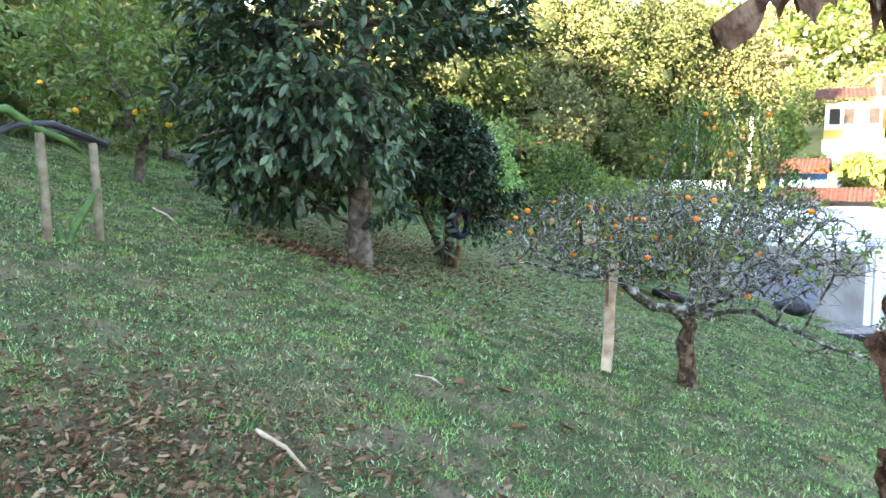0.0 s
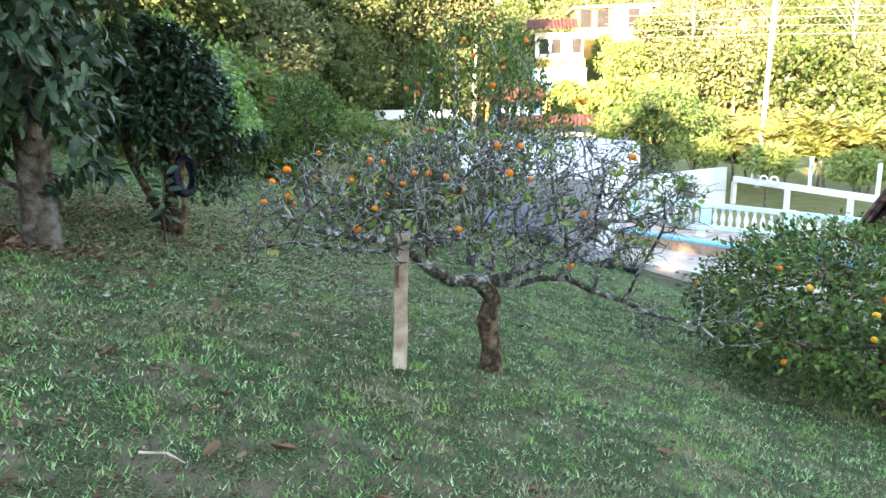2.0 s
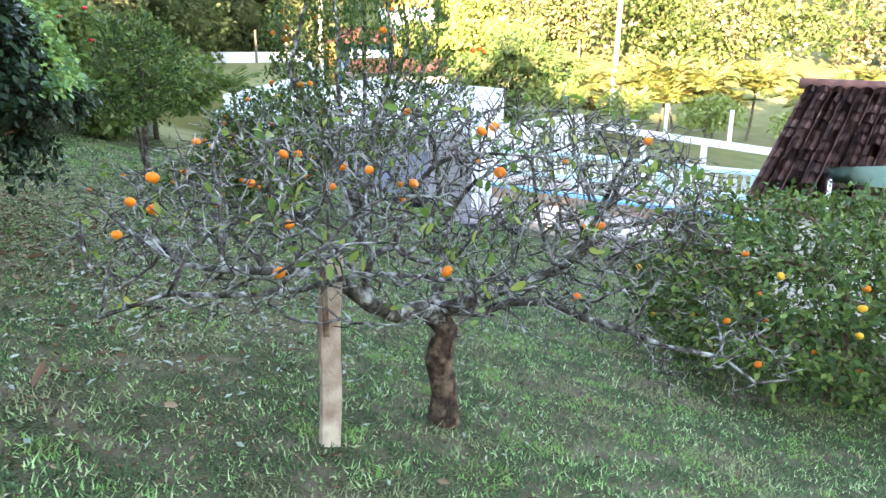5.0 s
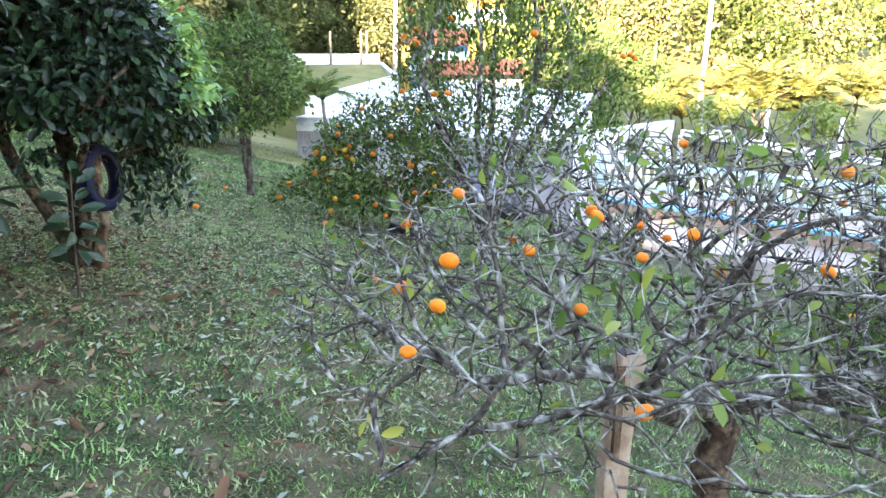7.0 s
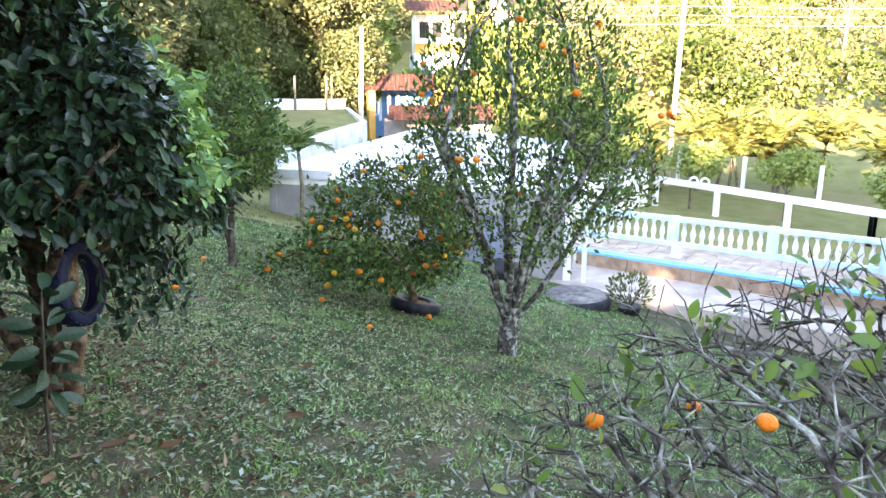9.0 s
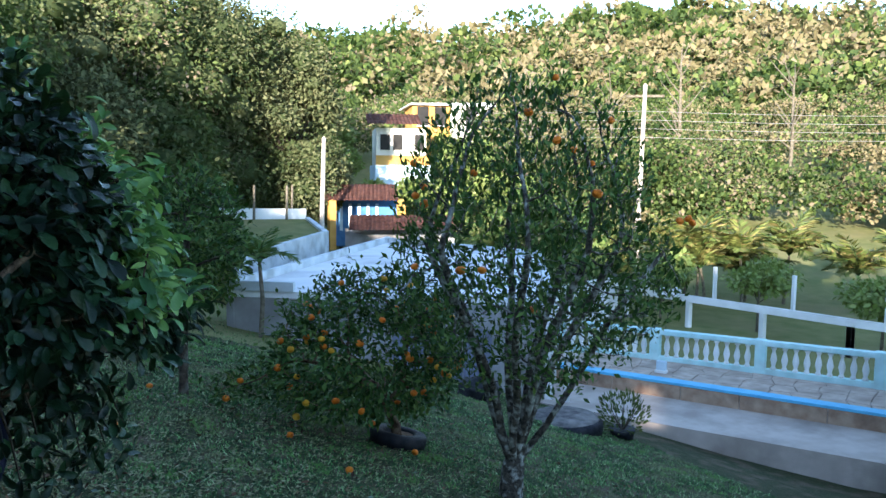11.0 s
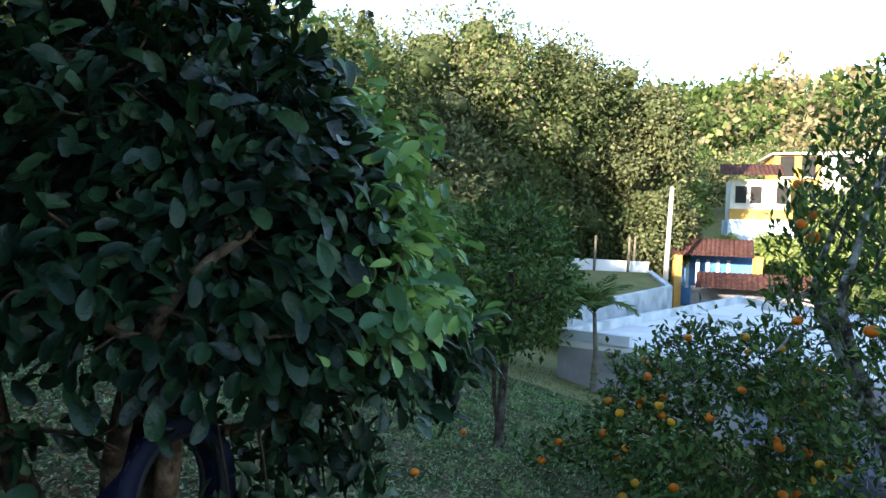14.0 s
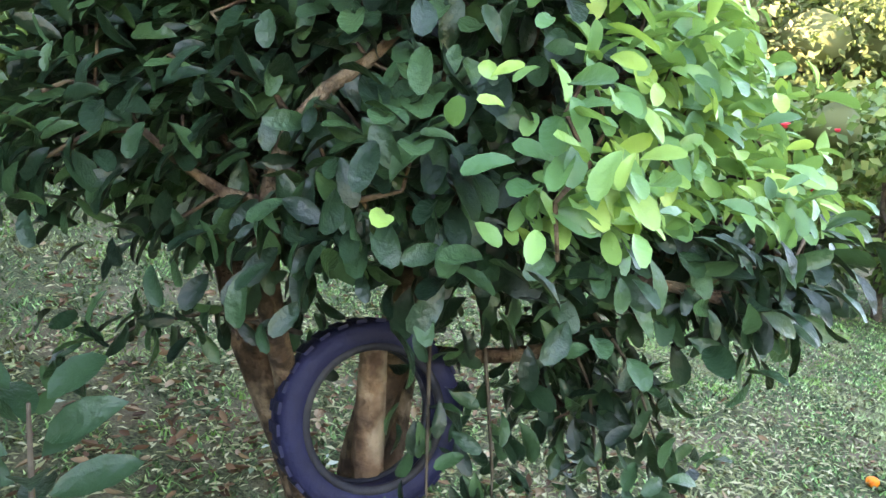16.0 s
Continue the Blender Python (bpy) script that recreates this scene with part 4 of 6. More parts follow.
stems = [[tuple(CB - (0, 0, 0.1)), tuple(CB + (0.02, 0, 0.02)), tuple(CB + (0.03, -0.01, 0.2)), tuple(CB + (-0.01, 0.0, 0.42)), tuple(CB + (0.03, 0.02, 0.6)), tuple(fork)]]
stems.append((5, [(1.52, 5.47, fork[2] + 0.05), (1.36, 5.4, fork[2] + 0.07), (1.2, 5.32, fork[2] + 0.18), (1.08, 5.27, fork[2] + 0.3), (0.97, 5.22, fork[2] + 0.4), (0.82, 5.2, fork[2] + 0.46), (0.64, 5.14, fork[2] + 0.5), (0.45, 5.05, fork[2] + 0.56), (0.28, 5.0, fork[2] + 0.62)]))
stems.append((5, [(1.85, 5.4, fork[2] + 0.0), (2.02, 5.34, fork[2] + 0.06), (2.2, 5.2, fork[2] + 0.09), (2.36, 5.1, fork[2] + 0.0), (2.52, 4.92, fork[2] - 0.03), (2.74, 4.84, fork[2] - 0.14), (2.98, 4.66, fork[2] - 0.17), (3.12, 4.54, fork[2] - 0.3), (3.32, 4.5, fork[2] - 0.3)]))
stems.append((5, [(1.72, 5.65, fork[2] + 0.1), (1.8, 5.85, fork[2] + 0.2), (1.95, 6.05, fork[2] + 0.3), (2.1, 6.3, fork[2] + 0.36)]))
stems.append((5, [(1.8, 5.35, fork[2] + 0.1), (1.95, 5.2, fork[2] + 0.22), (2.15, 5.1, fork[2] + 0.3), (2.35, 5.1, fork[2] + 0.42)]))
stems.append((10, [(0.8, 5.1, fork[2] + 0.4), (0.6, 4.98, fork[2] + 0.45), (0.4, 4.9, fork[2] + 0.5), (0.2, 4.8, fork[2] + 0.57), (-0.05, 4.7, fork[2] + 0.55)]))
stems.append((8, [(1.16, 5.3, fork[2] + 0.34), (1.2, 5.28, fork[2] + 0.46), (1.32, 5.28, fork[2] + 0.5), (1.4, 5.3, fork[2] + 0.44)]))
CAPS = [(6 + k, r) for k, r in enumerate((0.05, 0.048, 0.045, 0.042, 0.036, 0.026, 0.022, 0.018, 0.014))]
CAPS += [(15 + k, r) for k, r in enumerate((0.052, 0.048, 0.044, 0.04, 0.034, 0.03, 0.026, 0.022, 0.016))]
CAPS += [(24 + k, r) for k, r in enumerate((0.04, 0.034, 0.028, 0.022, 0.04, 0.034, 0.028, 0.022, 0.016, 0.014, 0.013, 0.011, 0.008, 0.024, 0.022, 0.02, 0.014))]
n_t = 3800
q = ball_points(n_t, 0.2)
tg = np.array([1.55, 5.35, 0.84]) + q * np.array([1.75, 1.15, 0.58])
tg = tg[tg[:, 2] > np.interp(tg[:, 0], (0.2, 1.5, 2.3, 3.2), (0.6, 0.52, 0.2, 0.1))]
low = np.stack([2.4 + 1.1 * rng.random(60), 4.4 + 0.9 * rng.random(60), -0.25 + 0.5 * rng.random(60)], -1)
tg = np.concatenate([tg, low])


def bare_tree():
    t = thing("orange_tree", "gnarled half-bare orange tree with lichened branches and ripe fruit", "tree", tuple(CB))
    nodes, par = grow(stems, tg, 0.075, 0.8, 0.085, wiggle=0.55)
    chains, rad, tips = limb_chains(nodes, par, 0.078, 0.0043, 1.9, CAPS)
    chains[0][1][:5] *= 0.75
    # dead twigs beyond the growing tips
    for i in np.flatnonzero(rad < 0.006):
        if rng.random() < 0.85:
            d = unit(unit(nodes[i] - np.array([1.5, 5.35, 0.3])) + rng.normal(size=3) * 0.9)
            a = nodes[i] + d * 0.09 + rng.normal(size=3) * 0.015
            chains.append(([nodes[i], a, a + unit(d + rng.normal(size=3) * 0.6) * 0.09], [0.0033, 0.0028, 0.0017]))
    n0 = len(stems[0])
    knots = [(np.array(stems[0]) + rng.normal(size=(n0, 3)) * (0.012, 0.012, 0), np.array([0.12, 0.1, 0.078, 0.085, 0.072, 0.078])[:n0])]
    part("trunk", tubes(knots, 10), M["bark_dark"], t, "dark brown knotted trunk")
    part("limb", tubes(chains, 8), M["lichen"], t, "grey lichened branches")
    tip = nodes[tips]
    n = len(tip)
    pick = tip[rng.random(n) < 0.24 * (0.5 + vnoise(tip[:, 0], tip[:, 1] + tip[:, 2], 0.4, 17))]
    c = np.repeat(pick, 4, axis=0) + rng.normal(size=(len(pick) * 4, 3)) * 0.03
    d = unit(rng.normal(size=c.shape) + np.array([0, 0, 0.3]))
    s = 0.65 + 0.6 * rng.random(len(c))
    part("crown", leaves(c, d, rng.normal(size=c.shape) + np.array([0, 0, 1.2]), 0.064 * s, 0.03 * s, BROAD), M["leaf_sparse"], t, kind="stuff")
    spots = [(0.11, 4.73, 1.15), (0.98, 5.18, 1.04), (1.54, 4.75, 1.32), (0.42, 5.42, 1.25), (0.05, 4.78, 1.02), (0.2, 4.9, 1.2), (0.75, 5.1, 1.22)]
    cand = tip[(tip[:, 2] > 0.85) & (tip[:, 0] < 2.0)]
    spots += [tuple(p - (0, 0, 0.05)) for p in cand[rng.choice(len(cand), 17, replace=False)]]
    cand = tip[(tip[:, 0] > 2.0) & (tip[:, 2] > 0.55)]
    spots += [tuple(p - (0, 0, 0.05)) for p in cand[rng.choice(len(cand), 6, replace=False)]]
    hang_fruit(t, spots, 0.024)
    return t


tree_c = bare_tree()

SB = Vector((0.905, 5.195, gz(0.905, 5.195)))
stake = thing("prop_stake", "pale weathered wooden stake propping an orange branch", "stake", tuple(SB))
bm = bmesh.new()
bmesh.ops.create_cube(bm, size=1)
bmesh.ops.subdivide_edges(bm, edges=[e for e in bm.edges if abs(e.verts[0].co.z - e.verts[1].co.z) > 0.5], cuts=6)
bmesh.ops.bevel(bm, geom=[e for e in bm.edges], offset=0.03, segments=1, affect="EDGES")
for v in bm.verts:
    k = v.co.z + 0.5
    v.co = Vector((SB.x + v.co.x * 0.1 + 0.06 * k + 0.006 * math.sin(7 * k), SB.y + v.co.y * 0.06 + 0.004 * math.sin(11 * k), SB.z - 0.05 + k * 1.06))
part("board", bm, M["wood"], stake)
part("strip", bar((SB.x - 0.005, SB.y - 0.04), (SB.x + 0.02, SB.y - 0.04), 0.02, SB.z + 0.62, SB.z + 0.98), M["bark_red"], stake, "reddish split board along its edge")
part("cap", prism([(SB.x + 0.02, SB.y - 0.028), (SB.x + 0.095, SB.y - 0.028), (SB.x + 0.095, SB.y + 0.028), (SB.x + 0.02, SB.y + 0.028)], SB.z + 0.985, SB.z + 1.015, 0.006), M["hose"], stake, "black rubber wrap at its top")

# ---- broad-leaved tree with the hung tyre ----
BB = np.array([-1.19, 8.96, gz(-1.19, 8.96)])
bt = []
bt.append([tuple(BB - (0, 0, 0.1)), tuple(BB + (0, 0, 0.05)), tuple(BB + (0.02, -0.02, 0.25)), tuple(BB + (0.05, 0, 0.5)), tuple(BB + (0.12, 0.05, 0.8)), tuple(BB + (0.2, 0.1, 1.1))])
bt.append((1, [tuple(BB + (-0.1, -0.02, 0.22)), tuple(BB + (-0.2, -0.05, 0.5)), tuple(BB + (-0.32, -0.1, 0.8)), tuple(BB + (-0.4, -0.12, 1.15))]))
bt.append((1, [tuple(BB + (0.06, -0.12, 0.25)), tuple(BB + (0.06, -0.22, 0.5)), tuple(BB + (0.1, -0.3, 0.8))]))
bt.append((2, [tuple(BB + (0.0, 0.15, 0.5)), tuple(BB + (-0.05, 0.3, 0.9)), tuple(BB + (-0.05, 0.35, 1.3))]))
n_b = 4600
zb_ = rng.uniform(0.92, 2.5, n_b)
ab_ = rng.uniform(0, 2 * math.pi, n_b)
rim = np.interp(zb_, (0.9, 1.05, 1.25, 1.5, 1.8, 2.0, 2.2, 2.5), (0.7, 0.82, 0.82, 0.78, 0.64, 0.5, 0.3, 0.12))
rim = rim * (0.86 + 0.3 * vnoise(3 * np.cos(ab_) + 2 * zb_, 3 * np.sin(ab_) + 9, 1.0, 41)) * (1 + 0.22 * np.clip(-np.cos(ab_ - 0.3), 0, 1))
rb_ = rim * np.sqrt(rng.uniform(0.12, 1, n_b))
tb = np.stack([-0.98 - 0.3 * np.clip(zb_ - 1.8, 0, 1) + rb_ * np.cos(ab_), 9.12 + rb_ * np.sin(ab_), zb_], -1)
east = 0.78 * (tb[:, 0] + 0.9) + 0.62 * (tb[:, 1] - 9.1)
tb = tb[tb[:, 2] > 1.13 + 0.16 * np.clip(-east, 0, 1) - 0.26 * np.clip(east, 0, 1)]
front = np.array([-0.72, 9.3, 0.8]) + ball_points(60) * np.array([0.14, 0.14, 0.22])
front_high = np.array([-1.0, 8.5, 1.02]) + ball_points(50) * np.array([0.14, 0.1, 0.1])
tb = np.concatenate([tb, front, front_high])
# leaf colours here hold the crown's dark inside and its lit side
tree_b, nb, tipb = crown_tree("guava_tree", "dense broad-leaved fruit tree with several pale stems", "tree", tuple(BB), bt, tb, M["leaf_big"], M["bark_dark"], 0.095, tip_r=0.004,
    step=0.09, reach=1.3, kill=0.1, limit=0.011, per=15, spread=0.055, length=0.084, width=0.038, outline=ROUND, droop=0.12, out=0.75, wiggle=0.3, sides=9, young=M["leaf_young_lit"], share=0.24, leafy=lambda p: (p[:, 2] > 1.08) | (p[:, 0] > -0.85))
vine = [([(-0.6, 9.35, 0.95), (-0.53, 9.42, 0.75), (-0.5, 9.5, 0.55), (-0.47, 9.53, 0.42)], [0.006, 0.005, 0.004, 0.002]),
    ([(-0.82, 9.05, 1.0), (-0.76, 9.0, 0.8), (-0.73, 8.98, 0.62), (-0.72, 8.96, 0.5)], [0.006, 0.005, 0.004, 0.003]),
    ([(-0.9, 8.95, 0.95), (-0.83, 8.86, 0.75), (-0.8, 8.82, 0.58)], [0.006, 0.005, 0.003]),
    ([(-0.55, 9.12, 1.0), (-0.47, 9.18, 0.86), (-0.43, 9.2, 0.72), (-0.4, 9.2, 0.64)], [0.005, 0.004, 0.003, 0.002]),
    ([(-0.7, 9.2, 1.0), (-0.62, 9.24, 0.8), (-0.6, 9.26, 0.6), (-0.58, 9.27, 0.45)], [0.006, 0.005, 0.004, 0.002]),
    ([(-0.8, 9.3, 0.95), (-0.78, 9.36, 0.75), (-0.76, 9.38, 0.52)], [0.006, 0.005, 0.003]),
    ([(-1.25, 8.85, 0.9), (-1.3, 8.62, 0.98), (-1.33, 8.45, 0.97), (-1.34, 8.32, 0.92)], [0.008, 0.006, 0.005, 0.003])]
vp = np.concatenate([np.repeat(np.array(c[0]), 14, axis=0) for c in vine])
vp = vp + rng.normal(size=vp.shape) * 0.05
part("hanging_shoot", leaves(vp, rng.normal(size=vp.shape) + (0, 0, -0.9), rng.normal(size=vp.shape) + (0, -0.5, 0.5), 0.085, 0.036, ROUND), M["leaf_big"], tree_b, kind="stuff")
for v_ in vine:
    part("shoot_stem", tubes([v_], 5), M["twig"], tree_b)

SP = np.array([-1.13, 8.1, gz(-1.13, 8.1)])
sapling = thing("sapling", "waist-high sapling with large glossy dark green leaves", "sapling", tuple(SP))
sap = np.array([SP - (0, 0, 0.05), SP + (0.01, 0, 0.3), SP + (0.03, 0.01, 0.55), SP + (0.05, 0.0, 0.8)])
part("stem", tubes([(sap, [0.012, 0.01, 0.008, 0.005])], 6), M["twig"], sapling)
for k in range(26):
    f = 0.42 + 0.58 * k / 25
    p = sap[0] + (sap[3] - sap[0]) * f
    a = 2.4 * k + 0.4
    dv = np.array([[math.cos(a), math.sin(a), -0.35 + 2.2 * (f - 0.5)]])
    part("leaf", leaves(p[None] + dv * 0.03, dv, np.array([[0.7, -0.4, 0.7]]) + rng.normal(size=(1, 3)) * 0.35, 0.16 - 0.04 * (k > 21), 0.066, BROAD), M["leaf_big"], sapling)

view = Vector((0.226 + 1.1, 7.56 - 8.92, 0)).normalized()
tyre = thing("tyre", "dark blue painted motorcycle tyre hung on the tree stem", "tyre", (-0.985, 8.83, 0.5))
ax = Vector((view.x * 0.9 + 0.3, view.y * 0.9 + 0.2, 0.12)).normalized()
part("tread", torus((-0.985, 8.83, 0.74), ax, 0.197, 0.034, 48, 12, 1.5), M["rubber_blue"], tyre)
for sg in (-1, 1):
    part("bead", torus(Vector((-0.985, 8.83, 0.74)) + ax * 0.038 * sg, ax, 0.169, 0.011, 48, 8), M["rubber"], tyre)
for k in range(30):
    a = 2 * math.pi * k / 30
    m_ = Matrix.Translation((-0.985, 8.83, 0.74)) @ ax.to_track_quat("Z", "Y").to_matrix().to_4x4() @ pose(0, 0, 0, 0, 0, math.degrees(a))
    bm = bmesh.new()
    bmesh.ops.create_cube(bm, size=1)
    for v in bm.verts:
        v.co = m_ @ Vector((0.229 + v.co.x * 0.008, v.co.y * 0.026, v.co.z * 0.075))
    part("tread_block", bm, M["rubber_blue"], tyre)
stub = [([(-1.1, 8.95, 0.02), (-1.06, 8.9, 0.25), (-1.0, 8.86, 0.42), (-1.03, 8.87, 0.6), (-1.0, 8.86, 0.9)], [0.07, 0.05, 0.036, 0.042, 0.034])]
part("pale_stem", tubes(stub, 9), M["bark_red"], tree_b, "pale peeling stem")

# ---- tall dark tree ----
AB = np.array([-1.977, 7.08, gz(-1.977, 7.08)])
at_ = [[tuple(AB - (0, 0, 0.1)), tuple(AB + (0, 0, 0.04)), tuple(AB + (0.01, 0, 0.5)), tuple(AB + (0.02, 0, 1.0)), tuple(AB + (0.0, 0.02, 1.6)), tuple(AB + (0.03, 0, 2.2)), tuple(AB + (0.05, 0, 2.9)), tuple(AB + (0.03, 0.02, 3.6)), tuple(AB + (0, 0, 4.3))]]
q = ball_points(2600, 0.3)
q *= 0.72 + 0.55 * vnoise(q[:, 0:1] * 2.5 + 3 * q[:, 2:3], q[:, 1:2] * 2.5 + q[:, 2:3], 1.0, 31)
ta = np.array([-2.1, 7.05, 3.0]) + q * np.array([1.95, 1.7, 2.3])
lobe = np.array([-3.05, 6.9, 1.75]) + ball_points(420, 0.2) * np.array([0.95, 0.75, 0.62])
ta = np.concatenate([ta, lobe, np.array([-2.05, 6.5, 2.15]) + ball_points(380, 0.1) * np.array([0.85, 0.55, 0.55])])
ta = ta[(ta[:, 2] > 1.55) | ((np.hypot(ta[:, 0] + 2.0, ta[:, 1] - 7.08) > 0.7) & (ta[:, 2] > 0.95))]
ta = ta[((ta[:, 2] > 2.9) | (ta[:, 0] < -1.3)) & (ta[:, 1] > 5.55)]
tree_a, na, tipa = crown_tree("avocado_tree", "tall tree with large drooping dark green leaves and straight grey trunk", "tree", tuple(AB), at_, ta, M["leaf_big_dark"], M["bark"], 0.145, tip_r=0.005,
    step=0.15, reach=1.8, kill=0.17, limit=0.013, per=10, spread=0.06, length=0.155, width=0.06, outline=BROAD, droop=0.3, out=0.7, wiggle=0.2, sides=12)

# ---- round tangerine tree in a tyre planter ----
DB = np.array([2.4, 12.6, gz(2.4, 12.6)])
dt = [[tuple(DB - (0, 0, 0.05)), tuple(DB + (-0.02, 0, 0.2)), tuple(DB + (-0.12, 0.02, 0.42)), tuple(DB + (-0.22, 0.05, 0.65))], (2, [tuple(DB + (0.05, 0.02, 0.6)), tuple(DB + (0.1, 0.05, 0.9))])]
q = ball_points(900, 0.35)
td_ = np.array([2.1, 12.7, -0.02]) + q * np.array([1.05, 0.95, 0.88])
left = np.array([1.0, 13.1, -0.35]) + ball_points(60) * np.array([0.4, 0.3, 0.25])
td_ = td_[td_[:, 2] > -0.62]
tree_d, nd, tipd = crown_tree("tangerine_tree", "round bushy tangerine tree full of ripe orange fruit", "tree", tuple(DB), dt, np.concatenate([td_, left]), M["leaf_citrus"], M["bark_red"], 0.05, tip_r=0.003,
    step=0.1, reach=1.2, kill=0.12, limit=0.008, per=15, spread=0.06, length=0.08, width=0.036, droop=0.1, wiggle=0.25)
out_d = nd[tipd & (np.linalg.norm((nd - np.array([2.1, 12.7, 0])) / (1, 1, 0.85), axis=1) > 0.62)]
near_d = out_d[out_d[:, 1] < 12.75]
hang_fruit(tree_d, [tuple(p + (0, -0.05, -0.03)) for p in near_d[rng.choice(len(near_d), 46, replace=False)]] + [tuple(p) for p in out_d[rng.choice(len(out_d), 14, replace=False)]], 0.036, ("orange", "orange", "orange_y"))
planter = thing("tyre_planter", "old black car tyre laid as planter round the trunk", "tyre", tuple(DB))
part("tread", torus((DB[0], DB[1], DB[2] + 0.07), (0.24, 0.04, 1), 0.235, 0.075, 40, 12, 1.0), M["rubber"], planter)
part("soil", lathe([(0.18, 0), (0.19, 0.07), (0.1, 0.1), (0.02, 0.11)], tuple(DB), 14), M["bark_red"], planter, "dark soil inside")
for k, (x, y) in enumerate(((2.42, 12.2), (0.07, 13.8), (1.2, 12.4), (-0.35, 12.1), (1.45, 11.4))):
    f = thing("fallen_orange", "ripe orange fallen on the lawn", "fruit", (x, y, gz(x, y)), "fallen oranges")
    ob = new("fruit", fruit_mesh("orange", 0.036))
    ob.parent = f
    ob.location = (0, 0, 0.03)

# ---- tall vase-shaped orange tree ----
EB = np.array([2.85, 11.05, gz(2.85, 11.05)])
et = [[tuple(EB - (0, 0, 0.1)), tuple(EB + (0, 0, 0.05)), tuple(EB + (0.02, 0, 0.3))]]
for k in range(8):
    a = 2 * math.pi * k / 8 + 0.3
    r = 0.75 + 0.3 * (k % 3) / 2
    et.append((2, [tuple(EB + (math.cos(a) * r * f ** 1.2 + 0.03 * math.sin(9 * f + k), math.sin(a) * r * f ** 1.2, 0.3 + 2.0 * f)) for f in (0.15, 0.3, 0.45, 0.6, 0.75, 0.9, 1.0)]))
q = ball_points(1900, 0.15)
te = np.array([2.95, 11.05, 1.15]) + q * np.array([1.25, 1.15, 1.6])
te = te[te[:, 2] > 0.02]
te = te[np.hypot(te[:, 0] - 2.9, te[:, 1] - 11.05) < 0.45 + 0.55 * (te[:, 2] + 0.6)]
te = np.concatenate([te, np.array([3.85, 10.8, 0.85]) + ball_points(420, 0.2) * np.array([0.62, 0.6, 0.6])])
et.append((2, [tuple(EB + (0.3, -0.08, 0.65)), tuple(EB + (0.6, -0.15, 1.1)), tuple(EB + (0.9, -0.2, 1.6)), tuple(EB + (1.3, -0.4, 2.2))]))
tree_e, ne, tipe = crown_tree("tall_orange_tree", "tall vase-shaped orange tree with lichened stems and upright leaves", "tree", tuple(EB), et, te, M["leaf_citrus"], M["lichen"], 0.1, tip_r=0.0035,
    step=0.11, reach=1.0, kill=0.14, limit=0.0066, per=9, spread=0.055, length=0.075, width=0.03, lift=0.9, out=0.35, wiggle=0.2, sides=8)
cand = ne[tipe & (ne[:, 2] > 0.7)]
hang_fruit(tree_e, [(2.14, 11.41, 1.69), (2.1, 11.3, 1.55), (4.3, 10.6, 1.4), (4.38, 10.58, 1.42), (4.45, 10.6, 1.38)] + [tuple(p - (0, 0, 0.05)) for p in cand[rng.choice(len(cand), 14, replace=False)]], 0.038)

# ---- slim young tree ----
FB = np.array([0.41, 13.79, gz(0.41, 13.79)])
ft = [[tuple(FB - (0, 0, 0.1)), tuple(FB + (0, 0, 0.1)), tuple(FB + (0.02, 0, 0.6)), tuple(FB + (0.05, 0, 1.2)), tuple(FB + (0.08, 0, 2.0))], (1, [tuple(FB + (-0.06, 0.02, 0.5)), tuple(FB + (-0.07, 0.02, 1.0))])]
q = ball_points(700, 0.3)
tf = np.array([0.5, 13.8, 1.2]) + q * np.array([0.66, 0.64, 0.9]) * (1 - 0.25 * q[:, 2:3])
tf = tf[tf[:, 2] > 0.4]
tree_f, nf, tipf = crown_tree("young_citrus_tree", "slim young tree with dark green narrow crown", "tree", tuple(FB), ft, tf, M["leaf_citrus"], M["bark"], 0.045, tip_r=0.003,
    step=0.11, reach=1.2, kill=0.13, limit=0.009, per=13, spread=0.06, length=0.085, width=0.036, lift=0.15, wiggle=0.25)

# ---- orange bush by the house ----
GB = np.array([6.05, 6.25, gz(6.05, 6.25)])
gt_ = [[tuple(GB - (0, 0, 0.1)), tuple(GB + (0, 0, 0.05)), tuple(GB + (0.03, 0, 0.4)), tuple(GB + (0.0, 0.03, 0.8)), tuple(GB + (-0.06, 0, 1.1))]]
q = ball_points(1800, 0.35)
tg_ = np.array([6.1, 6.7, -0.75]) + q * np.array([1.85, 1.75, 0.95])
tg_ = tg_[tg_[:, 2] > height(tg_[:, 0], tg_[:, 1]) + 0.22]
tree_g, ng, tipg = crown_tree("orange_bush", "wide bushy orange tree with brown trunk and ripening fruit", "tree", tuple(GB), gt_, tg_, M["leaf_citrus"], M["bark_red"], 0.085, tip_r=0.003,
    step=0.13, reach=1.6, kill=0.15, limit=0.009, per=18, spread=0.07, length=0.082, width=0.038, wiggle=0.25)
og = ng[tipg & (ng[:, 0] + ng[:, 1] < 12.4)]
hang_fruit(tree_g, [tuple(p + (-0.03, -0.03, -0.04)) for p in og[rng.choice(len(og), 26, replace=False)]], 0.034, ("orange", "orange_y", "orange"))

# ---- citrus up the slope ----
LB = np.array([-5.9, 8.75, gz(-5.9, 8.75)])
lt = [[tuple(LB - (0, 0, 0.1)), tuple(LB + (0, 0, 0.1)), tuple(LB + (0.05, 0, 0.5))], (2, [tuple(LB + (0.25, 0, 0.8)), tuple(LB + (0.45, 0, 1.1))]), (2, [tuple(LB + (-0.1, 0, 0.9)), tuple(LB + (-0.15, 0, 1.3))])]
